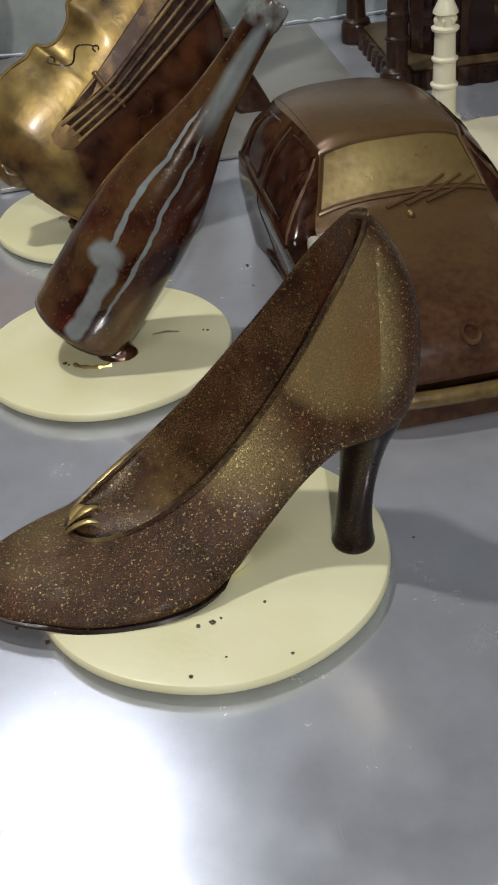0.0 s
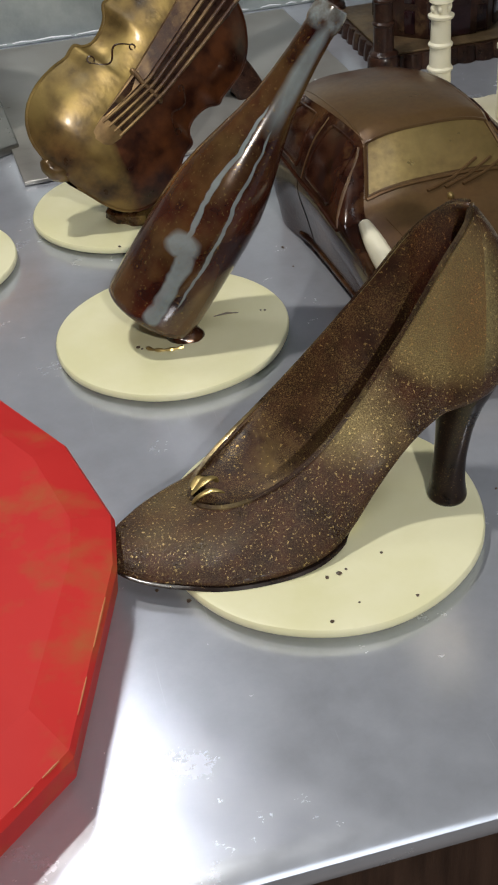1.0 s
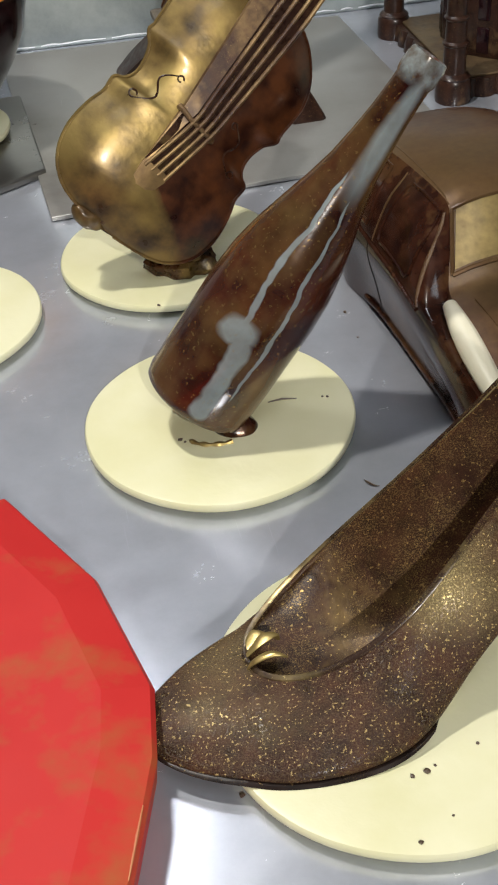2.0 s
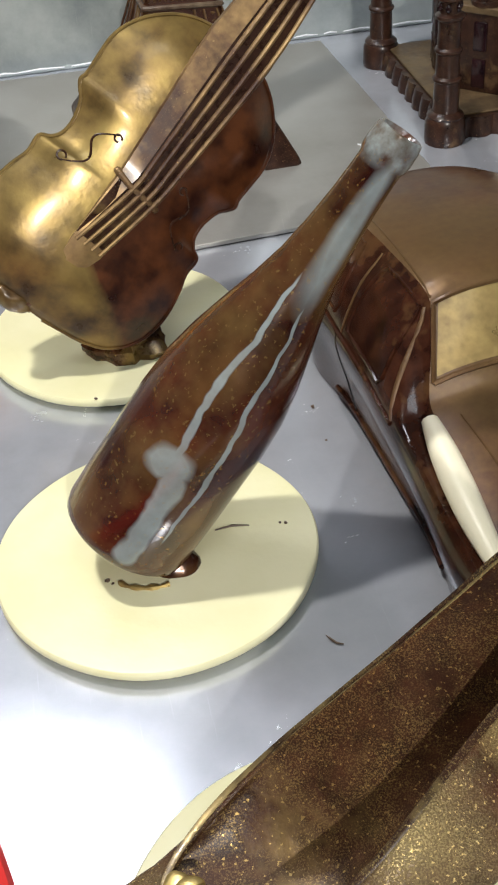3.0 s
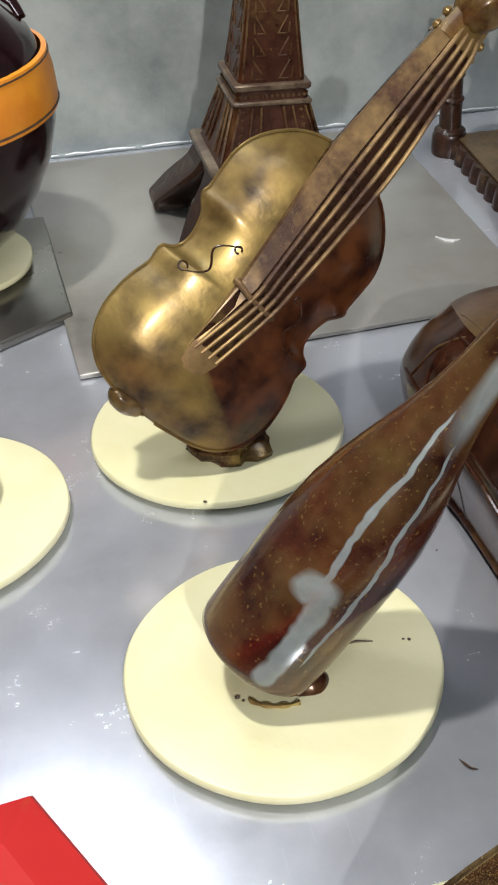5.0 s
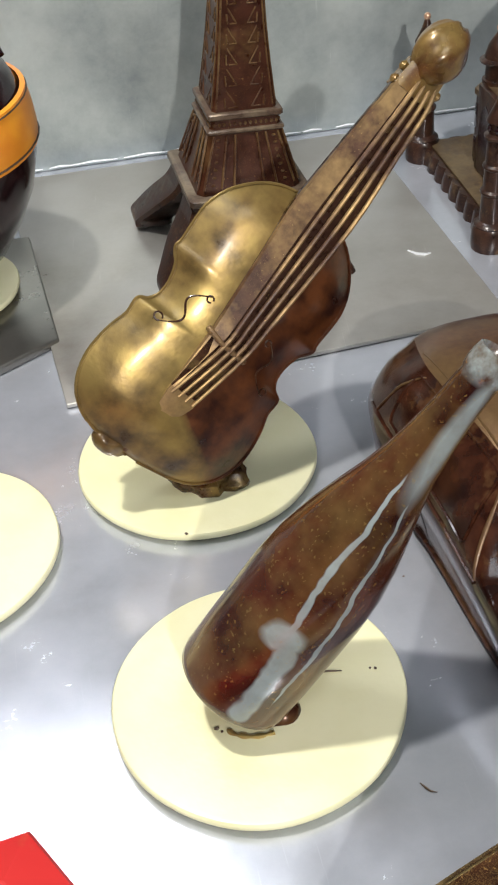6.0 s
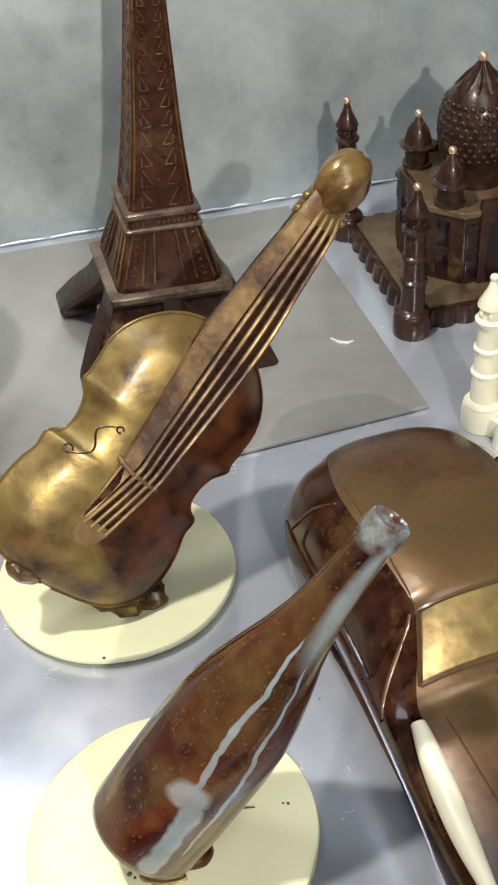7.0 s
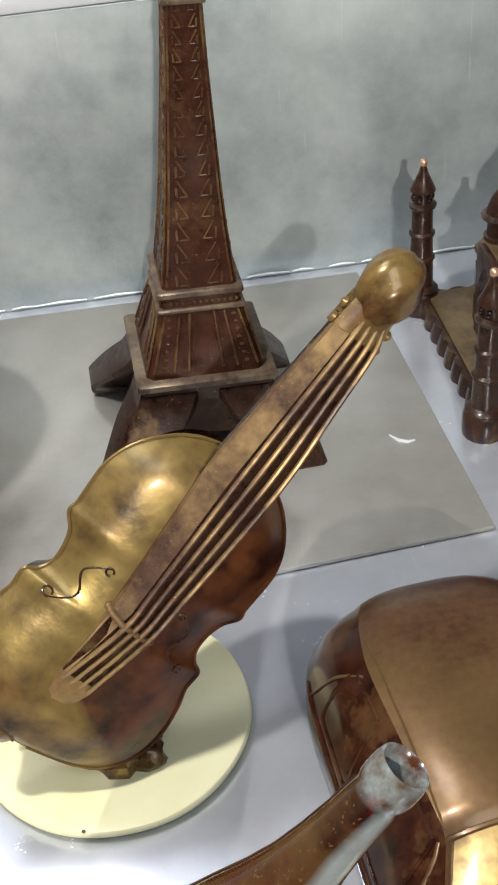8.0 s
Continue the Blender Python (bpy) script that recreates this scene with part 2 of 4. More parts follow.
def rubbed_red():
    """Red coat, worn through to gold-brown in soft patches."""
    m, t, b = nodes_of("rubbed_red_chocolate")
    n, w = noise_of(t, 8.0, 4), noise_of(t, 17.0, 5, 0.6)
    coat = mixed(t, ramp(t, n, [(0.35, 0.0), (0.65, 1.0)]), (0.52, 0.020, 0.020), (0.62, 0.034, 0.030))
    t.links.new(mixed(t, ramp(t, w, [(0.52, 0.0), (0.66, 0.75)]), coat, (0.42, 0.13, 0.04)), b.inputs["Base Color"])
    t.links.new(ramp(t, w, [(0.4, 0.52), (0.7, 0.62)]), b.inputs["Roughness"])
    b.inputs["Specular IOR Level"].default_value = 0.2
    bumped(t, b, noise_of(t, 120.0, 3), 0.06, 0.0006)
    return m


RED_RUBBED = rubbed_red()
RUST = plain("rubbed_red_edge", (0.52, 0.16, 0.05), (0.60, 0.24, 0.08), 30.0, (0.4, 0.5))
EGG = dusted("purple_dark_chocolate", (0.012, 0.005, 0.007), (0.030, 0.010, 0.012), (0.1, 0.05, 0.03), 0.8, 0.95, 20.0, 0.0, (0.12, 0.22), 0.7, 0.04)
RIBBON = plain("orange_satin", (0.78, 0.25, 0.02), (0.90, 0.36, 0.03), 30.0, (0.3, 0.4), 0, 0.1, 0.0006)
TAUPE = plain("grey_chocolate", (0.20, 0.18, 0.15), (0.30, 0.27, 0.22), 30.0, (0.3, 0.45))
TRAY = steel("grey_tray_steel", (0.34, 0.33, 0.31), 0.22, 0.34)
CRUMB = plain("chocolate_crumb", (0.06, 0.035, 0.02), (0.12, 0.08, 0.05), 200.0)
WOOD = plain("dark_brown_wood", (0.030, 0.016, 0.011), (0.065, 0.036, 0.024), 12.0, (0.4, 0.6), 0, 0.3, 0.001, (14.0, 14.0, 1.0))
PAINT = plain("grey_room_shell", (0.32, 0.34, 0.36), (0.38, 0.40, 0.41), 4.0, (0.6, 0.75))
FLOOR = plain("brown_floor_tile", (0.075, 0.045, 0.032), (0.12, 0.075, 0.055), 6.0, (0.3, 0.5))
WHITE_METAL = plain("white_folded_edge", (0.74, 0.76, 0.80), (0.80, 0.82, 0.85), 20.0, (0.35, 0.5), 0.3)


def bottle_material():
    """Dark brown glaze with gold dust, a patch of white along one side, white at the lip; pale streaks and neck band
    paint in reflections.
    """
    m, t, b = nodes_of("glazed_bottle_chocolate")
    co = add(t, "ShaderNodeTexCoord")
    sp = t.nodes.new("ShaderNodeSeparateXYZ")
    t.links.new(co.outputs["Object"], sp.inputs[0])
    ang, z = calc(t, "ARCTAN2", sp.outputs[1], sp.outputs[0]), sp.outputs[2]
    wob = calc(t, "MULTIPLY", calc(t, "SUBTRACT", noise_of(t, 26.0, 3), 0.5), 0.55)
    fine = noise_of(t, 90.0, 4)
    a2 = calc(t, "ADD", ang, wob)
    mid = noise_of(t, 38.0, 5)
    base = mixed(t, ramp(t, mid, [(0.35, 0.0), (0.66, 1.0)]), (0.020, 0.004, 0.003), (0.070, 0.018, 0.008))
    dust = ramp(t, noise_of(t, 21.0, 5), [(0.46, 0.0), (0.74, 0.6)])
    dots = ramp(t, noise_of(t, 520.0, 2), [(0.64, 0.0), (0.69, 1.0)])
    cover = calc(t, "MAXIMUM", dust, dots)
    col = mixed(t, cover, base, (0.27, 0.165, 0.055))

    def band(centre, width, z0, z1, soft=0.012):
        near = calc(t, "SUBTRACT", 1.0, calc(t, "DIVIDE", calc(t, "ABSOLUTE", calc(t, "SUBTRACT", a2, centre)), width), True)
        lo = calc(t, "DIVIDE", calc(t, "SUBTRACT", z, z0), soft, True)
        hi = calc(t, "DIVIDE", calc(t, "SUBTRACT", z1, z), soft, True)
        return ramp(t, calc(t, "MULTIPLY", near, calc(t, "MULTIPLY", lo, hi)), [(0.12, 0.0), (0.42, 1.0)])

    # Two long streaks stand in for reflections; the patch below is white chocolate.
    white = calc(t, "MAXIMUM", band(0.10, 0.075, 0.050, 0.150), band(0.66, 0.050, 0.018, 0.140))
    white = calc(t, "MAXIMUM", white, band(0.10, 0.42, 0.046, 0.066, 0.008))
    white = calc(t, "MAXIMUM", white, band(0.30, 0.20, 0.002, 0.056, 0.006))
    # Broad pale band paints the sheen on the neck.
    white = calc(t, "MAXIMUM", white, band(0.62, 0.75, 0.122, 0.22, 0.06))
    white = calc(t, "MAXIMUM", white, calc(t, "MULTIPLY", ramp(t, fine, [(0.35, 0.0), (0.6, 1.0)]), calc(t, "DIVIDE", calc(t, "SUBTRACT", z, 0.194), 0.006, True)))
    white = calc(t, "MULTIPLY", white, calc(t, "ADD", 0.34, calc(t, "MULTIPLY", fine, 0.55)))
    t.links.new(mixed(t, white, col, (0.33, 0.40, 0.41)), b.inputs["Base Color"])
    t.links.new(calc(t, "MULTIPLY", calc(t, "MULTIPLY", cover, 0.6), calc(t, "SUBTRACT", 1.0, white)), b.inputs["Metallic"])
    t.links.new(ramp(t, mid, [(0.3, 0.13), (0.7, 0.26)]), b.inputs["Roughness"])
    b.inputs["Coat Weight"].default_value = 0.35
    b.inputs["Coat Roughness"].default_value = 0.06
    bumped(t, b, calc(t, "ADD", fine, mid), 0.10, 0.0008)
    return m


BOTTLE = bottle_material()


# ---- mesh helpers ----
def finish(ob, bm, material, smooth=True):
    me = bpy.data.meshes.new(ob if isinstance(ob, str) else ob.name)
    bmesh.ops.recalc_face_normals(bm, faces=bm.faces[:])
    bm.to_mesh(me)
    bm.free()
    me.materials.append(material)
    if smooth:
        me.shade_smooth()
        me.set_sharp_from_angle(angle=radians(38))
    return me


def thing(name, label, category, m=None, group="", kind=""):
    ob = new(name)
    ob.empty_display_size = 0.02
    ob.matrix_world = m if m else Matrix()
    return tagged(ob, label, category, group, kind)


def part(name, bm, material, parent, label="", smooth=True, m=None):
    ob = new(name, finish(name, bm, material, smooth))
    ob.parent = parent
    if m:
        ob.matrix_basis = m
    if label:
        ob["label"] = label
    return ob


def solid(name, bm, material, label, category, m=None, kind="", group="", smooth=True):
    ob = new(name, finish(name, bm, material, smooth))
    if m:
        ob.matrix_world = m
    return tagged(ob, label, category, group, kind)


def spline(keys, n):
    """Smooth rows between rows of numbers: n per span."""
    k = np.array(keys, float)
    out = []
    for i in range(len(k) - 1):
        a, b, c, d = k[max(i - 1, 0)], k[i], k[i + 1], k[min(i + 2, len(k) - 1)]
        h = max(abs(c[0] - b[0]), 1e-9)
        s1 = (c - a) / max(abs(c[0] - a[0]), 1e-9) * h if i else (c - b)
        s2 = (d - b) / max(abs(d[0] - b[0]), 1e-9) * h if i < len(k) - 2 else (c - b)
        for j in range(n):
            t = j / n
            out.append((2 * t**3 - 3 * t**2 + 1) * b + (t**3 - 2 * t**2 + t) * s1 + (-2 * t**3 + 3 * t**2) * c + (t**3 - t**2) * s2)
    out.append(k[-1])
    return out


def loft(rings, closed=True, cap=True, bm=None):
    bm = bm or bmesh.new()
    vs = [[bm.verts.new(p) for p in r] for r in rings]
    n = len(vs[0])
    for a, b in zip(vs, vs[1:]):
        for i in range(n if closed else n - 1):
            j = (i + 1) % n
            bm.faces.new((a[i], a[j], b[j], b[i]))
    if cap and closed:
        bm.faces.new(vs[0][::-1])
        bm.faces.new(vs[-1])
    return bm


def lathe(profile, seg=48, cap=True, bm=None, at=(0, 0, 0)):
    rings = [[(at[0] + r * math.cos(2 * math.pi * i / seg), at[1] + r * math.sin(2 * math.pi * i / seg), at[2] + z) for i in range(seg)] for r, z in profile]
    return loft(rings, True, cap, bm)


def tube(points, radius, seg=8, bm=None, flat=1.0):
    """A round bar along points; radius a number or one per point."""
    pts = [Vector(p) for p in points]
    rad = radius if isinstance(radius, (list, tuple)) else [radius] * len(pts)
    side = None
    rings = []
    for i, p in enumerate(pts):
        d = (pts[min(i + 1, len(pts) - 1)] - pts[max(i - 1, 0)]).normalized()
        if side is None:
            side = d.cross(Vector((0, 0, 1)) if abs(d.z) < 0.9 else Vector((1, 0, 0))).normalized()
        side = (side - d * side.dot(d)).normalized()
        up = d.cross(side)
        rings.append([p + rad[i] * (math.cos(2 * math.pi * k / seg) * side + flat * math.sin(2 * math.pi * k / seg) * up) for k in range(seg)])
    return loft(rings, True, True, bm)


def box(x0, x1, y0, y1, z0, z1, bm=None, m=None, bevel=0.0):
    own = bmesh.new()
    r = bmesh.ops.create_cube(own, size=1, matrix=Matrix.Translation(((x0 + x1) / 2, (y0 + y1) / 2, (z0 + z1) / 2)) @ Matrix.Diagonal((x1 - x0, y1 - y0, z1 - z0, 1)))
    if bevel:
        bmesh.ops.bevel(own, geom=own.edges[:], offset=bevel, segments=2, affect="EDGES", profile=0.5)
    if m:
        own.transform(m)
    if bm is None:
        return own
    me = bpy.data.meshes.new("joined")
    own.to_mesh(me)
    own.free()
    bm.from_mesh(me)
    bpy.data.meshes.remove(me)
    return bm


def prism(outline, z0, z1, bevel=0.0):
    """An upright slab over an outline of (x, y)."""
    bm = bmesh.new()
    loft([[(x, y, z0) for x, y in outline], [(x, y, z1) for x, y in outline]], True, True, bm)
    bmesh.ops.recalc_face_normals(bm, faces=bm.faces[:])
    if bevel:
        bmesh.ops.bevel(bm, geom=bm.edges[:], offset=bevel, segments=3, affect="EDGES", profile=0.5)
    return bm


def ball(r, at=(0, 0, 0), scale=(1, 1, 1), bm=None, u=16, v=10, m=None):
    bm = bm or bmesh.new()
    mm = Matrix.Translation(at) @ (m or Matrix()) @ Matrix.Diagonal((*scale, 1))
    bmesh.ops.create_uvsphere(bm, u_segments=u, v_segments=v, radius=r, matrix=mm)
    return bm


# ---- table, sheet, splashback, room ----
SLOPE = radians(9.0)
ALONG, AWAY = Vector((math.cos(SLOPE), math.sin(SLOPE), 0)), Vector((-math.sin(SLOPE), math.cos(SLOPE), 0))
FRONT = Vector((0.02, 0.2362, 0))
TABLE = Matrix((( ALONG.x, AWAY.x, 0, FRONT.x), (ALONG.y, AWAY.y, 0, FRONT.y), (0, 0, 1, 0), (0, 0, 0, 1)))
table = thing("steel_table", "brushed stainless steel work table with a rolled front edge", "table", TABLE)
edge = [(0.004, -0.012), (-0.002, -0.0115), (-0.0035, -0.009), (-0.0035, -0.004), (-0.0025, -0.0012), (0.0, 0.0), (0.012, 0.0005), (0.020, -0.0002), (0.03, 0.0), (1.16, 0.0), (1.16, -0.012)]
part("top", loft([[(x, y, z) for y, z in edge] for x in (-1.0, 1.0)], True, True), STEEL_TABLE, table)
part("apron", box(-0.98, 0.98, 0.002, 0.03, -0.62, -0.0125), WOOD, table, "dark brown wooden front panel")
for x in (-0.94, 0.94):
    for y in (0.10, 1.08):
        part("leg", box(x - 0.025, x + 0.025, y - 0.025, y + 0.025, -0.85, -0.0125, bevel=0.003), STEEL_TABLE, table)

WALL_A, WALL_B = Vector((-1.0, 1.1355, 0)), Vector((0.95, 1.396, 0))
wdir = (WALL_B - WALL_A).normalized()
wout = Vector((-wdir.y, wdir.x, 0))


def wall_strip(d0, d1, z0, z1):
    pts = [WALL_A + wout * d0, WALL_B + wout * d0, WALL_B + wout * d1, WALL_A + wout * d1]
    return prism([(p.x, p.y) for p in pts], z0, z1, 0.0015)


splash = thing("wall_splashback", "upright stained steel splashback at the back of the table", "splashback", kind="structure")
part("panel", wall_strip(0.0, 0.012, 0.0, 0.2445), STEEL_WALL, splash)
part("top_edge", wall_strip(-0.002, 0.05, 0.245, 0.258), WHITE_METAL, splash, "pale folded top edge")
# Short white bars paint in the dotted highlights along the wall seam.
glints = bmesh.new()
rnd = random.Random(4)
p = 0.55
while p < 1.30:
    q = rnd.uniform(0.012, 0.05)
    c0, c1 = WALL_A + wdir * p, WALL_A + wdir * (p + q)
    tube([c0 + Vector((0, -0.002, 0.0035)), (c0 + c1) / 2 + Vector((0, -0.002, 0.0045)), c1 + Vector((0, -0.002, 0.0035))], [0.0005, 0.0009, 0.0005], 6, glints)
    p += q + rnd.choice((0.0, 0.002, 0.006, 0.014))
part("seam_glint", glints, WHITE_METAL, splash, "broken white line standing in for glints on the seam")

sheet_outline = [(-0.168, 0.8728), (0.1500, 0.9375), (0.091, 1.262), (-0.242, 1.220)]
sheet = solid("steel_sheet", prism(sheet_outline, 0.0008, 0.0042, 0.0008), STEEL_SHEET, "thin dull steel sheet lying on the table", "sheet")

solid("floor", box(-2.6, 2.6, -2.6, 2.6, -0.92, -0.85), FLOOR, "brown tiled floor", "floor", kind="structure")
# Unseen shell added round the table; its grey tunes bounce light and contrast.
solid("ceiling", box(-2.6, 2.6, -2.6, 2.6, 1.9, 1.95), PAINT, "unseen grey ceiling added for bounce and reflections", "ceiling", kind="structure")
for n, b in (("wall_north", (-2.6, 2.6, 2.6, 2.7, -0.85, 1.9)), ("wall_south", (-2.6, 2.6, -2.7, -2.6, -0.85, 1.9)), ("wall_east", (2.6, 2.7, -2.6, 2.6, -0.85, 1.9)), ("wall_west", (-2.7, -2.6, -2.6, 2.6, -0.85, 1.9))):
    solid(n, box(*b), PAINT, "unseen grey room wall added for bounce and reflections", "wall", kind="structure")


# ---- round stands ----
def stand(x, y, r, seed, label):
    rr = random.Random(seed)
    ph = [rr.uniform(0, 6.28) for _ in range(4)]

    def rim(k):
        return 1 + 0.006 * math.sin(2 * k + ph[0]) + 0.004 * math.sin(3 * k + ph[1]) + 0.003 * math.sin(7 * k + ph[2])

    prof = [(0.82, 0.0), (0.85, 0.0003), (0.92, 0.0018), (0.97, 0.0032), (0.993, 0.0042), (1.0, 0.0054), (1.0, 0.0066), (0.997, 0.0077), (0.988, 0.0086), (0.965, 0.0090), (0.7, 0.0090), (0.35, 0.0091), (0.1, 0.009)]
    seg = 96
    rings = [[(r * f * rim(2 * math.pi * i / seg) * math.cos(2 * math.pi * i / seg), r * f * rim(2 * math.pi * i / seg) * math.sin(2 * math.pi * i / seg), z) for i in range(seg)] for f, z in prof]
    return solid("round_stand", loft(rings), CREAM, label, "stand", pose(x, y, 0), group="round white chocolate stands")


stand(0.0100, 0.4168, 0.0810, 1, "round cream chocolate stand under the shoe, crumbs on it")
stand(-0.0570, 0.6118, 0.0746, 2, "round cream chocolate stand under the leaning bottle")
stand(-0.0812, 0.8035, 0.0748, 3, "round cream chocolate stand under the violin")
stand(-0.2400, 0.7376, 0.0747, 4, "round cream chocolate stand under a grey figure")


# ---- high-heeled shoe ----
SHOE_DIR = Vector((-0.986, -0.1675, 0))
SHOE_AT = Matrix(((SHOE_DIR.x, -SHOE_DIR.y, 0, 0.065), (SHOE_DIR.y, SHOE_DIR.x, 0, 0.418), (0, 0, 1, 0), (0, 0, 0, 1)))
SHOE_ROWS = [
    (-0.0385, 0.110, 0.002, 0.114, 0), (-0.0365, 0.096, 0.009, 0.131, 0), (-0.031, 0.083, 0.016, 0.148, 0), (-0.023, 0.076, 0.020, 0.162, 0),
    (-0.0165, 0.0740, 0.022, 0.1695, 0.001), (-0.011, 0.0735, 0.0235, 0.1665, 0.010), (0.003, 0.0715, 0.026, 0.1520, 0.0185), (0.018, 0.060, 0.027, 0.1310, 0.0235),
    (0.034, 0.041, 0.028, 0.1105, 0.0275), (0.050, 0.0215, 0.031, 0.0920, 0.0305), (0.063, 0.0130, 0.034, 0.0790, 0.0315), (0.080, 0.0103, 0.0365, 0.0655, 0.0300),
    (0.096, 0.0100, 0.0365, 0.0560, 0.0255), (0.108, 0.0100, 0.035, 0.0505, 0.0185), (0.116, 0.0100, 0.033, 0.0480, 0.0100), (0.120, 0.0100, 0.0315, 0.0470, 0.0),
    (0.130, 0.0105, 0.027, 0.0450, 0), (0.142, 0.0115, 0.0215, 0.0410, 0), (0.152, 0.0130, 0.0155, 0.0360, 0), (0.160, 0.0160, 0.0095, 0.0310, 0), (0.1648, 0.0200, 0.0025, 0.0255, 0)]


def shoe_section(a, zs, ws, zt, wt, n=14):
    h = zt - zs
    wt = max(wt, 0.0)
    f = min(1.0, wt / ws)
    wide = [(wt, 1.0), (wt + (ws - wt) * 0.35 + 0.001, 0.78), (ws, 0.42), (ws * 0.97, 0.16), (ws * 0.84, 0.02), (ws * 0.5, 0.0), (0.0, 0.0)]
    shut = [(wt, 1.0), (wt + (ws - wt) * 0.58, 0.90), (ws * 0.93, 0.58), (ws, 0.28), (ws * 0.86, 0.05), (ws * 0.5, 0.0), (0.0, 0.0)]
    keys = [(i, a0 + (a1 - a0) * f, zs + h * (b0 + (b1 - b0) * f)) for i, ((a1, b1), (a0, b0)) in enumerate(zip(wide, shut))]
    half = [(r[1], r[2]) for r in spline(keys, 4)]
    return [(a, w, z) for w, z in half] + [(a, -w, z) for w, z in half[-2::-1]]


FIT_A, FIT_K = (-0.040, -0.0165, 0.0, 0.030, 0.060, 0.090, 0.120, 0.165), (0.08, 0.10, 0.26, 0.40, 0.52, 0.66, 0.75, 0.75)


def view_fitted(bm):
    """Shapes the shoe to fit the camera's view: the higher a point, the further it shifts away and down along the sight
    line.
    """
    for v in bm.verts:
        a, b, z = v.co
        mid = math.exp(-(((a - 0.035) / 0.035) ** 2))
        d = max(0.0, z - 0.010) * (float(np.interp(a, FIT_A, FIT_K)) + 3.0 * b * mid)
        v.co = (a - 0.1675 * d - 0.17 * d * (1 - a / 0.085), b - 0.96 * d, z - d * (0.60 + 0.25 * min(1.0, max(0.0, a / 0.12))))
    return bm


shoe = thing("high_heeled_shoe", "dark chocolate high-heeled shoe brushed with gold dust on a cream stand", "shoe", SHOE_AT)
rows = spline(SHOE_ROWS, 4)
upper = loft([shoe_section(*r) for r in rows], False, False)
bmesh.ops.remove_doubles(upper, verts=upper.verts[:], dist=0.0002)
ob = part("upper", view_fitted(upper), SHOE_HIGHLIT, shoe, "gold-dusted pointed upper, hollow inside")
mod = ob.modifiers.new("wall", "SOLIDIFY")
mod.thickness, mod.offset, mod.material_offset = 0.0026, -1, 1
ob.data.materials.append(SHOE_IN)
heel_rows = [(0.0091, -0.0098, 0.0094, 0.0098), (0.0105, -0.0098, 0.0098, 0.0102), (0.0135, -0.0099, 0.0092, 0.0096), (0.020, -0.0100, 0.0084, 0.0088), (0.034, -0.0108, 0.0080, 0.0082), (0.050, -0.0126, 0.0090, 0.0090), (0.064, -0.0146, 0.0112, 0.0120), (0.075, -0.0165, 0.0145, 0.0160), (0.086, -0.0178, 0.0160, 0.0175)]
rings = [[(c + ra * math.cos(k * math.pi / 12), rb * math.sin(k * math.pi / 12), z) for k in range(24)] for z, c, ra, rb in spline(heel_rows, 4)]
part("heel", view_fitted(loft(rings)), SHOE_DARK, shoe, "slender dark heel")
edge_pts = [(r[0], r[4] + 0.0004, r[3]) for r in rows if r[4] > 0.0004]
loop = edge_pts + [(0.1195, 0.0, 0.0475)] + [(a, -w, z) for a, w, z in edge_pts[::-1]]
part("topline", view_fitted(tube(loop, 0.0012, 6)), SHOE, shoe, "rolled edge round the opening")
sole = []
for r in rows:
    if r[0] > 0.034:
        sole.append([(r[0], s * r[2] * 0.90 * min(1.0, 0.35 + (r[0] - 0.034) / 0.030), r[1] + dz * min(1.0, 0.1 + (r[0] - 0.034) / 0.045)) for s, dz in ((-1, 0.0014), (-1, -0.0008), (1, -0.0008), (1, 0.0014))])
part("sole", view_fitted(loft(sole)), SHOE_DARK, shoe, "thin dark sole")
bow = bmesh.new()
for pts, fat in ((((0.1195, 0.006, 0.0465), (0.1165, 0.011, 0.0545), (0.110, 0.012, 0.0570), (0.104, 0.008, 0.0500)), 0.0026), (((0.1195, 0.000, 0.0470), (0.1130, 0.001, 0.0545), (0.107, -0.004, 0.0520), (0.104, -0.009, 0.0440)), 0.0024), (((0.1185, -0.004, 0.0475), (0.1125, -0.008, 0.0500), (0.108, -0.013, 0.0440)), 0.0026)):
    path = [tuple(q[1:]) for q in spline([(i, *p) for i, p in enumerate(pts)], 5)]
    tube(path, [0.0008 + fat * math.sin(math.pi * (k + 0.3) / len(path)) for k in range(len(path))], 10, bow, 0.4)
bow.transform(Matrix.Translation((0.114, 0.0, 0.048)) @ Matrix.Scale(0.95, 4) @ Matrix.Translation((-0.114, 0.0, -0.048)))
part("bow", view_fitted(bow), GOLD, shoe, "small folded gold bow at the throat")
part("seat_blob", ball(0.016, (0.060, 0.0, 0.0125), (1.5, 0.9, 0.35)), CREAM, shoe, "cream chocolate fixing under the sole")

# ---- bottle ----
BX, BY, BZ = Vector((-0.340, -0.870, 0.354)), Vector((0.735, -0.481, -0.476)), Vector((0.122, 0.0223, 0.1644))
BZ.normalize()
BX = (BX - BZ * BX.dot(BZ)).normalized()
BY = BZ.cross(BX)
BOTTLE_AT = Matrix(((BX.x, BY.x, BZ.x, -0.0700), (BX.y, BY.y, BZ.y, 0.6055), (BX.z, BY.z, BZ.z, 0.0255), (0, 0, 0, 1)))
bottle = thing("chocolate_bottle", "glazed brown chocolate wine bottle with painted highlight streaks, leaning on a stand", "bottle", BOTTLE_AT)
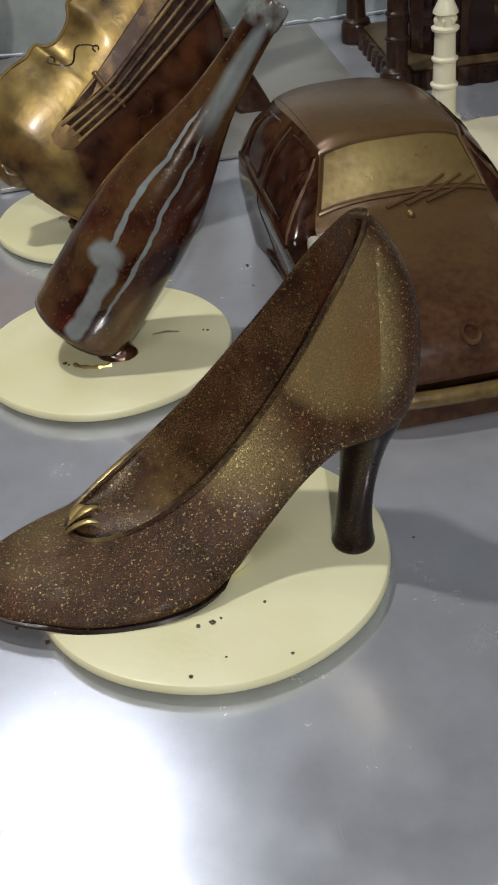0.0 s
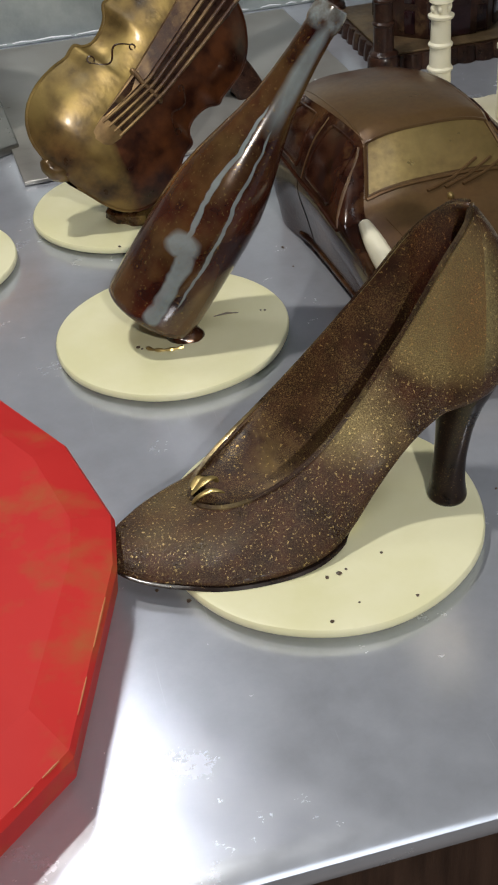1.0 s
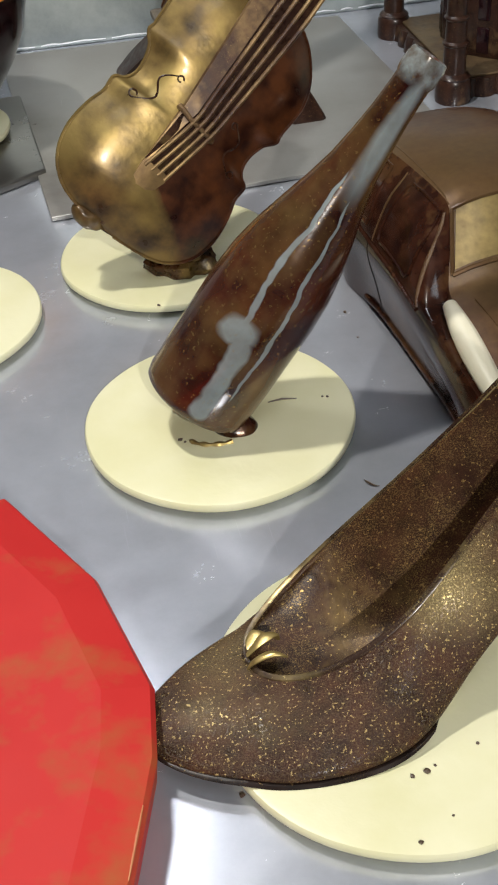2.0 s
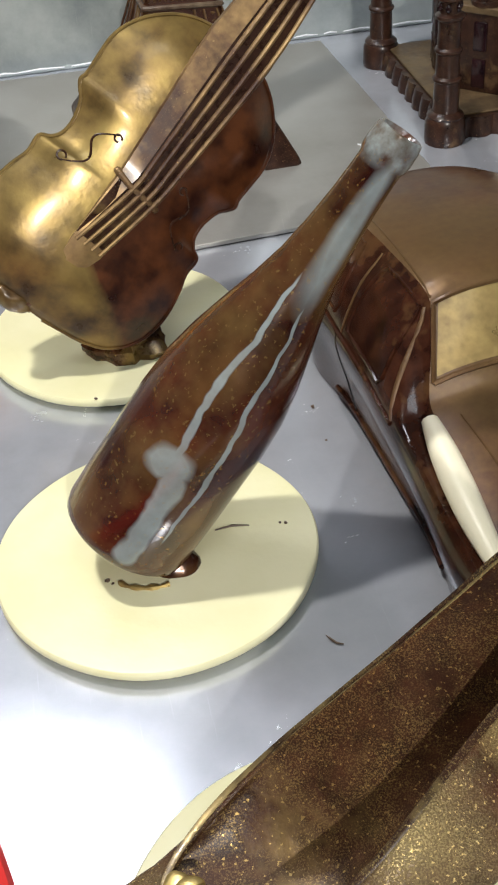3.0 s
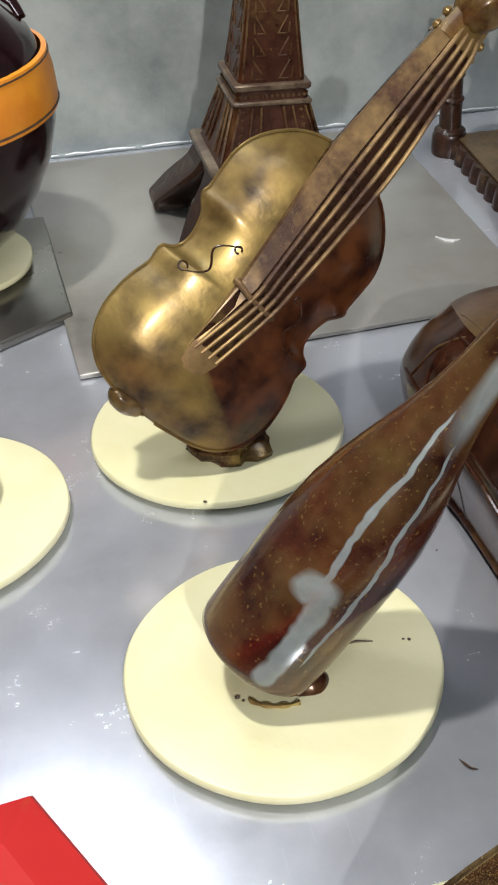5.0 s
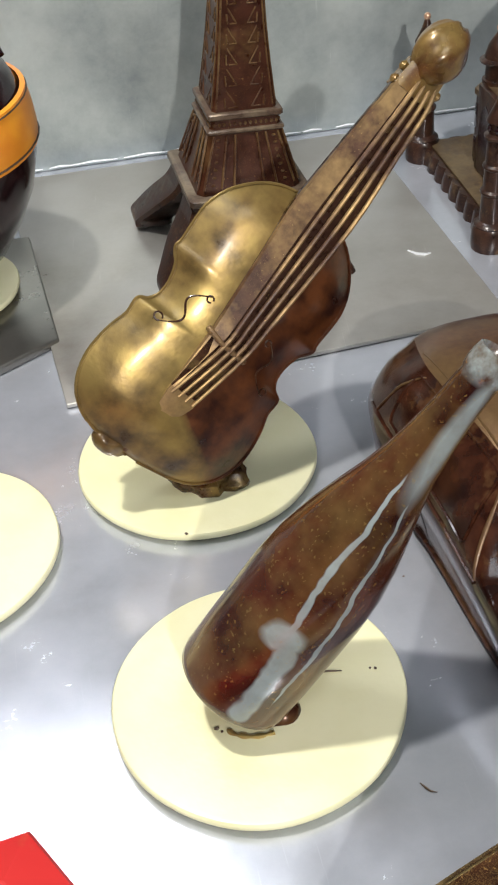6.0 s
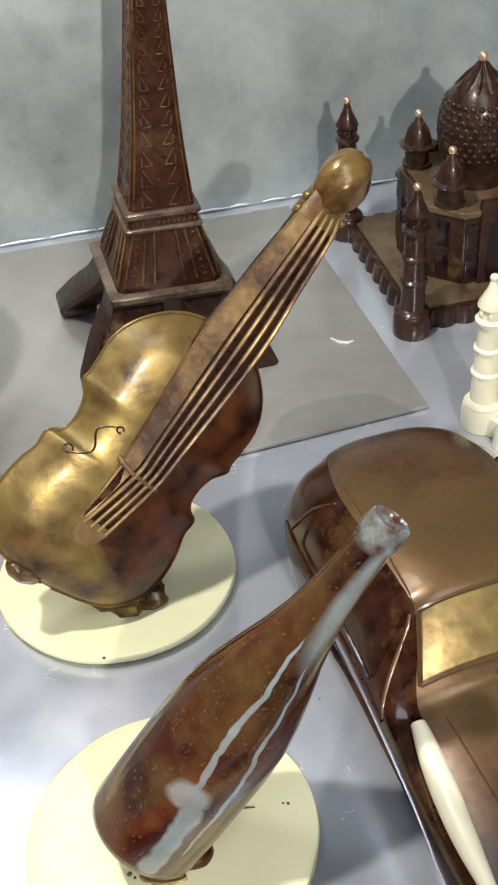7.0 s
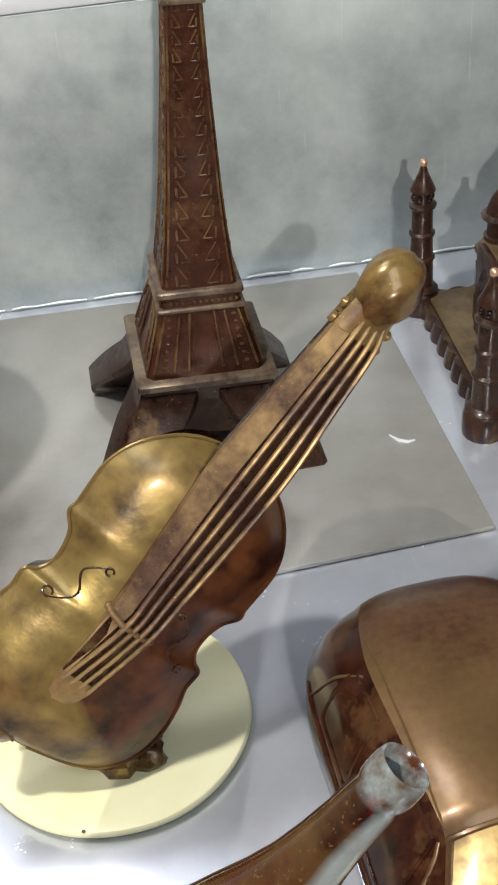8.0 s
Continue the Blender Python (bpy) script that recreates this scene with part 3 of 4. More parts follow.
prof = [(0.0, 0.012), (0.004, 0.0195), (0.0015, 0.0245), (0.0, 0.0272), (0.0018, 0.0292), (0.006, 0.03), (0.03, 0.0302), (0.068, 0.03), (0.086, 0.0286), (0.102, 0.0255), (0.118, 0.0212), (0.133, 0.0168), (0.148, 0.0133), (0.163, 0.0112), (0.178, 0.0098), (0.192, 0.0092), (0.1965, 0.0092), (0.198, 0.0100), (0.2015, 0.0103), (0.2065, 0.0101), (0.2095, 0.0095), (0.21, 0.0086), (0.208, 0.0072), (0.204, 0.007), (0.194, 0.0066)]
fine = [(r, z) for z, r in prof]
part("body", lathe(fine, 64), BOTTLE, bottle, "brown glazed body with a white patch and painted highlights")
seam = [(-r * 0.35, -r * 0.937 - 0.0001, z) for z, r in prof[5:16]]
part("mould_seam", tube(seam, 0.0007, 6), CAR, bottle, "raised mould seam")
foot = thing("bottle_foot", "small brown and gold chocolate fixing under the bottle", "fixing", pose(-0.0480, 0.5990, 0.009))
blob = ball(1.0, (0, 0, 0), (0.0125, 0.0090, 0.0075), u=24, v=14)
for v in blob.verts:
    v.co *= 1 + 0.22 * noise.noise(v.co * 130)
    v.co.z = max(v.co.z, 0.0)
part("brown_blob", blob, CAR_SIDE, foot)
rim = tube([(0.015 * math.cos(u) - 0.012, 0.009 * math.sin(u) - 0.005, 0.0004) for u in [3.5 + 0.14 * k for k in range(14)]], [0.0006 + 0.0010 * abs(math.sin(2.3 * k)) for k in range(14)], 6)
part("gold_smear", rim, GOLD, foot, "smear of gold at its foot")

# ---- violin ----
VA, VN = Vector((0.6633, 0.4265, 0.6149)).normalized(), Vector((0.2983, -0.9043, 0.3055))
VN = (VN - VA * VN.dot(VA)).normalized()
VC = VA.cross(VN)
VO = Vector((-0.1183, 0.7639, 0.0443)) - 0.003 * VC
VIOLIN_AT = Matrix(((VC.x, VA.x, VN.x, VO.x), (VC.y, VA.y, VN.y, VO.y), (VC.z, VA.z, VN.z, VO.z), (0, 0, 0, 1))) @ Matrix.Scale(0.9515, 4)
violin = thing("chocolate_violin", "gold-brushed chocolate violin tilted on a cream stand", "violin", VIOLIN_AT)
VW = [(0.0, 0.004), (0.003, 0.030), (0.010, 0.046), (0.022, 0.0560), (0.036, 0.0600), (0.048, 0.0600), (0.060, 0.0580), (0.070, 0.0550), (0.078, 0.0555), (0.0815, 0.0545), (0.084, 0.0500), (0.089, 0.0465), (0.096, 0.0455), (0.103, 0.0465), (0.110, 0.0490), (0.1145, 0.0530), (0.118, 0.0550), (0.122, 0.0540), (0.133, 0.0545), (0.147, 0.0545), (0.161, 0.0495), (0.174, 0.0390), (0.183, 0.0260), (0.1875, 0.0105), (0.188, 0.003)]
rows = spline(VW, 3)


def plate(sign, z_edge, rise, inset):
    """An arched plate; its height follows the distance from the rim."""
    rings = []
    for y, w in rows:
        w = max(w, 0.002)
        ring = []
        end = min(1.0, max(0.0, min(y, 0.188 - y) / 0.028)) ** 0.55
        for k in range(21):
            f = -1 + k / 10
            arch = (1 - abs(f) ** 2.4) ** 0.9 * end
            scoop = -0.10 * math.exp(-((abs(f) - 0.86) / 0.09) ** 2) * end
            ring.append((f * w * inset, y, z_edge + sign * rise * (arch * min(1, w / 0.034) + scoop)))
        rings.append(ring)
    return loft(rings, False, False)


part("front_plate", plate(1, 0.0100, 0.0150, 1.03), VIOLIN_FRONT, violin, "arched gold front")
part("back_plate", plate(-1, -0.0140, 0.008, 0.78), VIOLIN_DARK, violin, "dark brown back")
outline = [(w, y) for y, w in rows] + [(-w, y) for y, w in rows[::-1]]
ribs = loft([[(x * f, 0.09 + (y - 0.09) * (0.6 + 0.4 * f), z) for x, y in outline] for z, f in ((-0.0142, 0.78), (-0.009, 0.86), (0.0, 0.95), (0.0102, 1.0))], True, False)
part("ribs", ribs, VIOLIN_DARK, violin, "dark brown sides")
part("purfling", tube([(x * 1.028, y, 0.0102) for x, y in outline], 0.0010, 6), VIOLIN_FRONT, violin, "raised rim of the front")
neck_rows = [(0.094, 0.0140, 0.016, 0.0300), (0.130, 0.0165, 0.016, 0.0305), (0.165, 0.0190, 0.012, 0.0305), (0.184, 0.0198, 0.004, 0.0305), (0.192, 0.0192, 0.006, 0.0305), (0.230, 0.0166, 0.010, 0.0300), (0.262, 0.0142, 0.012, 0.0298), (0.274, 0.0132, 0.010, 0.0285)]
neck_rows = spline(neck_rows, 4)
rings = [[(-w, y, z1 - 0.0045), (-w * 0.96, y, z1 - 0.0022), (-w * 0.3, y, z1 - 0.0004), (w * 0.92, y, z1 - 0.0008), (w, y, z1 - 0.0024), (w * 0.96, y, z1 - 0.008), (w * 0.5, y, z0), (-w * 0.6, y, z0), (-w * 0.96, y, z1 - 0.010)] for y, w, z0, z1 in neck_rows]
# Dark colour here paints the shade in the grooves between strings.
part("neck", loft(rings), VIOLIN_DARK, violin, "long dark neck under the strings")
board_rows = [(0.0500, -0.0140, -0.0120, 0.0272)] + [(y, -w * 1.01, -w * 0.34, z1 + 0.0004) for y, w, z0, z1 in neck_rows]
rings = [[(xa, y, z - 0.0050), (xa + 0.0005, y, z - 0.0018), (xb, y, z), (xb + 0.0006, y, z - 0.0016), (xa + 0.001, y, z - 0.0062)] for y, xa, xb, z in board_rows]
part("fingerboard", loft(rings), FINGER, violin, "flat bronze fingerboard beside the strings")
for k in range(4):
    f = -0.20 + 0.36 * k
    t = (k - 1.5) / 1.5
    pts = [(-0.0035 + t * 0.0080, 0.048, 0.0272), (f * 0.0135 - 0.001, 0.088, 0.0325), (f * 0.0150, 0.112, 0.0316), (f * 0.0192, 0.186, 0.0318), (f * 0.0160, 0.235, 0.0312), (f * 0.0135, 0.268, 0.0305), (f * 0.0100, 0.282, 0.0275)]
    part("string", tube([tuple(r[1:]) for r in spline([(i, *p) for i, p in enumerate(pts)], 4)], [0.0015 if 4 <= j < 23 else 0.0013 for j in range(25)], 8), FINGER, violin)
bridge = tube([(-0.0150, 0.091, 0.0250), (-0.0135, 0.090, 0.0300), (-0.006, 0.088, 0.0322), (0.008, 0.087, 0.0322), (0.0135, 0.087, 0.0290), (0.0150, 0.087, 0.0240)], [0.0022, 0.0019, 0.0017, 0.0017, 0.0019, 0.0022], 8)
part("bridge", bridge, FINGER, violin)
tail = loft([[(c - w, y, z - 0.0030), (c - w, y, z), (c - w * 0.5, y, z + 0.001), (c + w * 0.5, y, z + 0.001), (c + w, y, z), (c + w, y, z - 0.0030)] for y, w, z, c in ((0.002, 0.0016, 0.013, -0.008), (0.022, 0.0045, 0.0205, -0.006), (0.047, 0.0100, 0.0268, -0.004), (0.0515, 0.0098, 0.0272, -0.004))])
part("tailpiece", tail, FINGER, violin)
web = loft([[(c - w, y, z - 0.006), (c - w, y, z - 0.0012), (c + w, y, z - 0.0012), (c + w, y, z - 0.006)] for y, w, z, c in ((0.050, 0.0098, 0.0268, -0.004), (0.070, 0.0110, 0.0298, -0.002), (0.094, 0.0120, 0.0300, 0.0))])
# Groove shade continues as dark colour from bridge to tailpiece.
part("string_bed", web, VIOLIN_DARK, violin, "bed between the string ridges, groove shade painted dark")


def front_z(x, y):
    """Height of the arched front over the point (x, y)."""
    w = float(np.interp(y, [r[0] for r in rows], [r[1] for r in rows])) * 1.03
    f = min(1.0, abs(x) / w)
    return 0.0100 + 0.0150 * ((1 - f**2.4) ** 0.9 * min(1, w / 0.034) - 0.10 * math.exp(-(((f - 0.86) / 0.09) ** 2)))


for s in (-1, 1):
    flat_pts = [(s * (0.0395 - 0.0165 * u + 0.0055 * math.sin((u - 0.5) * 2.1 * math.pi)) - 0.001, 0.0770 + 0.030 * u) for u in [j / 22 for j in range(23)]]
    hole = tube([(x, y, front_z(x, y) - 0.0002) for x, y in flat_pts], [0.0004 + 0.0004 * math.sin(math.pi * j / 22) for j in range(23)], 6)
    for (x, y), rr in ((flat_pts[0], 0.0024), (flat_pts[-1], 0.0020)):
        ends = [(x + s * 0.0010 + rr * math.cos(a), y + (0.0022 if y < 0.09 else -0.0022) + rr * math.sin(a)) for a in [0.45 * i for i in range(13)]]
        tube([(ex, ey, front_z(ex, ey) + 0.0001) for ex, ey in ends], 0.0006, 6, hole)
    part("f_hole", hole, VIOLIN_DARK, violin)
scroll = ball(0.0160, (-0.001, 0.298, 0.026), (0.98, 1.25, 1.0), None, 32, 20)
for v in scroll.verts:
    turn = math.atan2(v.co.z - 0.026, v.co.x + 0.001)
    v.co += (v.co - Vector((-0.001, 0.298, 0.026))) * 0.045 * math.sin(5 * turn + 160 * (v.co.y - 0.298))
part("scroll", scroll, VIOLIN, violin, "rounded fluted gold-brown scroll")
part("peg_box", loft([[(x * w, y, z) for x, z in ((-1, 0.027), (-0.6, 0.0302), (0.6, 0.0302), (1, 0.027), (0.9, 0.014), (-0.9, 0.014))] for y, w in ((0.268, 0.0140), (0.276, 0.0132), (0.288, 0.0120))]), VIOLIN, violin, "peg box below the scroll")
for s in (-1, 1):
    for y in (0.270, 0.279):
        peg = tube([(s * 0.011, y, 0.024), (s * 0.0150, y, 0.0245), (s * 0.0165, y, 0.0245)], [0.0024, 0.0030, 0.0014], 10)
        part("peg", peg, VIOLIN, violin)
button = ball(0.0072, (-0.0160, 0.0005, 0.0075), (1.7, 1.0, 1.0), None, 20, 12)
for v in button.verts:
    v.co += 0.0016 * noise.noise_vector(v.co * 120)
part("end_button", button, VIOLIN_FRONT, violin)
vfoot = ball(1.0, (0, 0, 0), (0.023, 0.015, 0.021), u=28, v=18)
for v in vfoot.verts:
    v.co *= 1 + 0.42 * noise.noise(v.co * 125 + Vector((3, 1, 2)))
    v.co.z = max(v.co.z, 0.0)
solid("violin_foot", vfoot, VIOLIN_FOOT, "lumpy brown chocolate fixing under the violin", "fixing", pose(-0.0745, 0.7760, 0.009))

# ---- car ----
CF, CR = Vector((0.205, -0.979, 0)), Vector((0.979, 0.205, 0))
CAR_O = Vector((0.077, 0.51, 0)) + 0.072 * CR
CAR_AT = Matrix(((CR.x, -CF.x, 0, CAR_O.x), (CR.y, -CF.y, 0, CAR_O.y), (0, 0, 1, 0), (0, 0, 0, 1)))
car = thing("chocolate_car", "bronze-brushed chocolate saloon car with dark glossy sides", "car", CAR_AT)
CAR_ROWS = [
    (0.000, 0.029, 0.050, 0.022, 0.056), (0.005, 0.038, 0.055, 0.029, 0.064), (0.016, 0.0455, 0.056, 0.035, 0.069), (0.050, 0.0550, 0.056, 0.042, 0.071), (0.090, 0.0640, 0.055, 0.049, 0.0725),
    (0.114, 0.0685, 0.0545, 0.052, 0.0725), (0.121, 0.0730, 0.0535, 0.053, 0.0725), (0.136, 0.0890, 0.0470, 0.055, 0.0725), (0.150, 0.1020, 0.0425, 0.057, 0.0725), (0.160, 0.1055, 0.0430, 0.058, 0.0725),
    (0.200, 0.1055, 0.0455, 0.059, 0.0725), (0.240, 0.1020, 0.0465, 0.059, 0.0715), (0.262, 0.0985, 0.0435, 0.057, 0.0700), (0.281, 0.0935, 0.0385, 0.054, 0.0665), (0.295, 0.0855, 0.0330, 0.048, 0.0610), (0.304, 0.0740, 0.0280, 0.041, 0.0545), (0.310, 0.0580, 0.0230, 0.032, 0.0470), (0.313, 0.0340, 0.0190, 0.021, 0.0410)]
rows = spline(CAR_ROWS, 5)


DROP = 0.006


def crown(r):
    l, zt, wr, zs, ws = r
    pts = [(f * wr, l, zt - DROP * abs(f) ** 3.2) for f in [-1 + k / 8 for k in range(17)]]
    return pts


def flank(r, s):
    l, zt, wr, zs, ws = r
    z1 = zt - DROP
    arch = 0.0075 * (math.exp(-((l - 0.045) / 0.030) ** 2) + math.exp(-((l - 0.250) / 0.030) ** 2))
    keys = [(0, wr, z1), (1, wr + 0.0050, z1 - 0.0035 - 0.03 * max(0, z1 - zs)), (2, wr + 0.40 * (ws - wr) + 0.0045, z1 - 0.38 * (z1 - zs)), (3, ws - 0.0020, zs + 0.004), (4, ws - 0.0005 + arch * 0.3, zs - 0.008), (5, ws - 0.006 + arch * 0.8, zs * 0.52), (6, ws - 0.011 + arch, 0.010), (7, ws - 0.0125 + arch, 0.0008)]
    return [(s * q[1], l, q[2]) for q in spline(keys, 3)]


part("roof_and_bonnet", loft([crown(r) for r in rows], False, False), CAR, car, "smooth bronze roof and bonnet")
for s in (-1, 1):
    part("side", loft([flank(r, s) for r in rows], False, False), CAR_SIDE, car, "dark glossy moulded side")
nose = [flank(rows[0], -1)[::-1] + crown(rows[0])[1:-1] + flank(rows[0], 1)]
bm = bmesh.new()
vs = [bm.verts.new(q) for q in nose[0]]
bm.faces.new(vs)
part("front_panel", bm, CAR, car)
bm = bmesh.new()
vs = [bm.verts.new(q) for q in flank(rows[-1], -1)[::-1] + crown(rows[-1])[1:-1] + flank(rows[-1], 1)]
bm.faces.new(vs)
part("rear_panel", bm, CAR_SIDE, car)


def on_top(x, l, up=0.0):
    ls = [r[0] for r in rows]
    r = rows[min(range(len(ls)), key=lambda i: abs(ls[i] - l))]
    i = min(range(len(ls)), key=lambda i: abs(ls[i] - l))
    j = min(max(i + (1 if l > ls[i] else -1), 0), len(ls) - 1)
    f = 0 if i == j or ls[i] == ls[j] else (l - ls[i]) / (ls[j] - ls[i])
    zt = rows[i][1] + f * (rows[j][1] - rows[i][1])
    wr = rows[i][2] + f * (rows[j][2] - rows[i][2])
    return (x, l, zt - DROP * abs(x / wr) ** 3.2 + up)


def framed(name, corners, up, radius, material):
    pts = []
    for (xa, la), (xb, lb) in zip(corners, corners[1:] + corners[:1]):
        for k in range(10):
            pts.append(on_top(xa + (xb - xa) * k / 10, la + (lb - la) * k / 10, up))
    pts.append(pts[0])
    part(name, tube(pts, radius, 6), material, car)


screen_c = [(-0.0505, 0.1235), (0.0505, 0.1235), (0.0415, 0.1485), (-0.0415, 0.1485)]
framed("windscreen_frame", screen_c, 0.0006, 0.0013, CAR)
glass = loft([[on_top(-w + 2 * w * k / 12, l, 0.0008) for k in range(13)] for l, w in [(0.1250 + 0.0025 * i, 0.0485 - 0.0010 * i) for i in range(10)]], False, False)
part("windscreen", glass, CAR_GLASS, car, "gold-brushed windscreen")
for x0, x1 in ((-0.012, 0.026), (0.000, 0.036), (0.012, 0.045)):
    part("wiper", tube([on_top(x0, 0.1175, 0.0012), on_top((x0 + x1) / 2, 0.1215, 0.0014), on_top(x1, 0.1285, 0.0014)], 0.0010, 6), CAR, car)
part("wiper_pivot", ball(0.0024, on_top(0.000, 0.1100, 0.0012)), CAR_GLASS, car)
for s in (-1, 1):
    pts = [on_top(s * (0.034 + 0.010 * u), 0.012 + 0.095 * u, 0.0) for u in [k / 14 for k in range(15)]]
    part("bonnet_crease", tube(pts, 0.0006, 6), CAR, car)
    part("roof_gutter", tube([on_top(s * 0.0415, l, -0.0012) for l in [0.152 + 0.006 * k for k in range(19)]], 0.0014, 6), CAR, car)
    lamp_ring = lathe([(0.0058, 0.0), (0.0074, 0.0008), (0.0080, 0.0024), (0.0070, 0.0034), (0.0055, 0.0026), (0.0025, 0.0034)], 20)
    part("headlamp", lamp_ring, CAR_GLASS, car, "", True, pose(s * 0.040, 0.0090, 0.0400, 48, 0, 0))
part("bonnet_badge", tube([(0.0046 * math.cos(u), 0.0058 * math.sin(u), 0) for u in [0.4 * k for k in range(17)]], 0.0015, 6), CAR, car, "", True, pose(0.000, 0.0125, 0.0440, 28))
bump = spline([(0, -0.060, 0.016, 0.0185), (1, -0.050, 0.001, 0.0185), (2, -0.02, -0.0035, 0.0185), (3, 0.02, -0.0035, 0.0185), (4, 0.050, 0.001, 0.0185), (5, 0.060, 0.016, 0.0185)], 5)
part("bumper", tube([tuple(q[1:]) for q in bump], 0.0046, 10), CAR_GLASS, car, "gold-yellow front bumper")
flash = [tuple(q[1:]) for q in spline([(0, -0.0575, 0.110, 0.0615), (1, -0.0590, 0.086, 0.0570), (2, -0.0600, 0.054, 0.0505), (3, -0.0590, 0.024, 0.0430)], 6)]
part("white_streak", tube(flash, [0.0030 + 0.0040 * math.sin(math.pi * min(1, (k + 1.5) / 20)) for k in range(len(flash))], 10), IVORY, car, "ivory streak along the wing")
SHEETS = {s: [flank(r, s) for r in rows] for s in (-1, 1)}


def on_side(s, l, f, out=0.0):
    """A point of the flank at the length l, the fraction f of the way from roof to sill."""
    i = min(range(len(rows)), key=lambda k: abs(rows[k][0] - l))
    j = min(int(f * 21), 20)
    a, b = Vector(SHEETS[s][i][j]), Vector(SHEETS[s][i][j + 1])
    q = a.lerp(b, f * 21 - j)
    return (q.x + s * out, l, q.z)


for s in (-1, 1):
    for l0, l1, fat in ((0.122, 0.150, 0.0014), (0.190, 0.196, 0.0010), (0.262, 0.238, 0.0013)):
        pts = [on_side(s, l0 + (l1 - l0) * k / 8, 0.44 - 0.36 * k / 8, 0.0002) for k in range(9)]
        part("window_pillar", tube(pts, [fat * (1 - 0.4 * abs(k / 4 - 1)) for k in range(9)], 8, None, 0.6), CAR, car, "bronze window pillar")
    part("belt_line", tube([on_side(s, 0.122 + 0.15 * k / 24, 0.46, 0.0002) for k in range(25)], 0.0013, 8), CAR_SIDE, car)
    for l0, l1 in ((0.140, 0.188), (0.200, 0.246)):
        ring = [on_side(s, l0 + 0.012 + (l1 - l0 - 0.016) * k / 8, 0.12, 0.0002) for k in range(9)] + [on_side(s, l1 - 0.002, 0.16 + 0.22 * k / 5, 0.0002) for k in range(6)] + [on_side(s, l1 - 0.004 - (l1 - l0 - 0.008) * k / 8, 0.41, 0.0002) for k in range(9)] + [on_side(s, l0 + 0.002 + 0.008 * k / 4, 0.38 - 0.22 * k / 4, 0.0002) for k in range(5)]
        part("side_window_frame", tube(ring + ring[:1], 0.0010, 6), CAR_SIDE, car)
    part("door_seam", tube([on_side(s, 0.195, 0.48 + 0.40 * k / 8, -0.0001) for k in range(9)], 0.0007, 6), EGG, car)
    part("sill_moulding", tube([on_side(s, 0.075 + 0.145 * k / 20, 0.90, 0.0004) for k in range(21)], 0.0016, 8), CAR_SIDE, car)
# Near-black block stands in for the shaded gap below the body.
part("underside_shade", box(-0.046, 0.046, 0.010, 0.285, 0.0006, 0.0125, bevel=0.003), EGG, car, "near-black block for the shade under the car")

# ---- tower ----
TOWER_AT = Matrix.Translation((-0.0385, 1.070, 0.0042)) @ Matrix.Rotation(radians(3.2), 4, "Y") @ Matrix.Rotation(radians(10), 4, "Z")
tower = thing("lattice_tower", "brown chocolate lattice tower with four splayed legs", "tower", TOWER_AT)
TR = [(0.060, 0.0435), (0.066, 0.0400), (0.090, 0.0320), (0.118, 0.0255), (0.122, 0.0245), (0.150, 0.0210), (0.180, 0.0180), (0.220, 0.0152), (0.260, 0.0125), (0.300, 0.0106), (0.340, 0.0082), (0.375, 0.0060)]


def half(z):
    for (z0, w0), (z1, w1) in zip(TR, TR[1:]):
        if z0 <= z <= z1:
            return w0 + (w1 - w0) * (z - z0) / (z1 - z0)
    return TR[-1][1]


def square(w, z, cut=0.12):
    c = w * cut
    return [(w, -w + c, z), (w, w - c, z), (w - c, w, z), (-w + c, w, z), (-w, w - c, z), (-w, -w + c, z), (-w + c, -w, z), (w - c, -w, z)]


part("shaft", loft([square(w, z) for z, w in spline(TR, 3)]), EIFFEL, tower, "tapering four-sided shaft")
for name, z0, z1, w, mat in (("lower_platform", 0.0600, 0.0660, 0.0470, EIFFEL_PALE), ("lower_moulding", 0.048, 0.0598, 0.0440, EIFFEL), ("middle_platform", 0.1185, 0.1235, 0.0282, EIFFEL_PALE), ("middle_moulding", 0.108, 0.1115, 0.0292, EIFFEL_PALE), ("upper_platform", 0.2985, 0.3025, 0.0128, EIFFEL_PALE), ("top_cabin", 0.352, 0.362, 0.0098, EIFFEL)):
    part(name, loft([square(w * 0.97, z0, 0.05), square(w, z0 + 0.001, 0.05), square(w, z1 - 0.001, 0.05), square(w * 0.97, z1, 0.05)]), mat, tower)
part("spire", lathe([(0.0058, 0.372), (0.004, 0.380), (0.0025, 0.395), (0.0008, 0.415)], 10), EIFFEL, tower)
for sx in (-1, 1):
    for sy in (-1, 1):
        rings = []
        for z, c, w in spline([(0.0, 0.0605, 0.0150), (0.006, 0.0600, 0.0158), (0.014, 0.0540, 0.0175), (0.030, 0.0410, 0.0205), (0.046, 0.0290, 0.0205), (0.056, 0.0245, 0.0205)], 3):
            rings.append([(sx * c + w * a, sy * c + w * b, z) for a, b in ((1, -0.8), (1, 0.8), (0.8, 1), (-0.8, 1), (-1, 0.8), (-1, -0.8), (-0.8, -1), (0.8, -1))])
        leg = part("leg", loft(rings), PALACE, tower, "splayed foot of the tower")
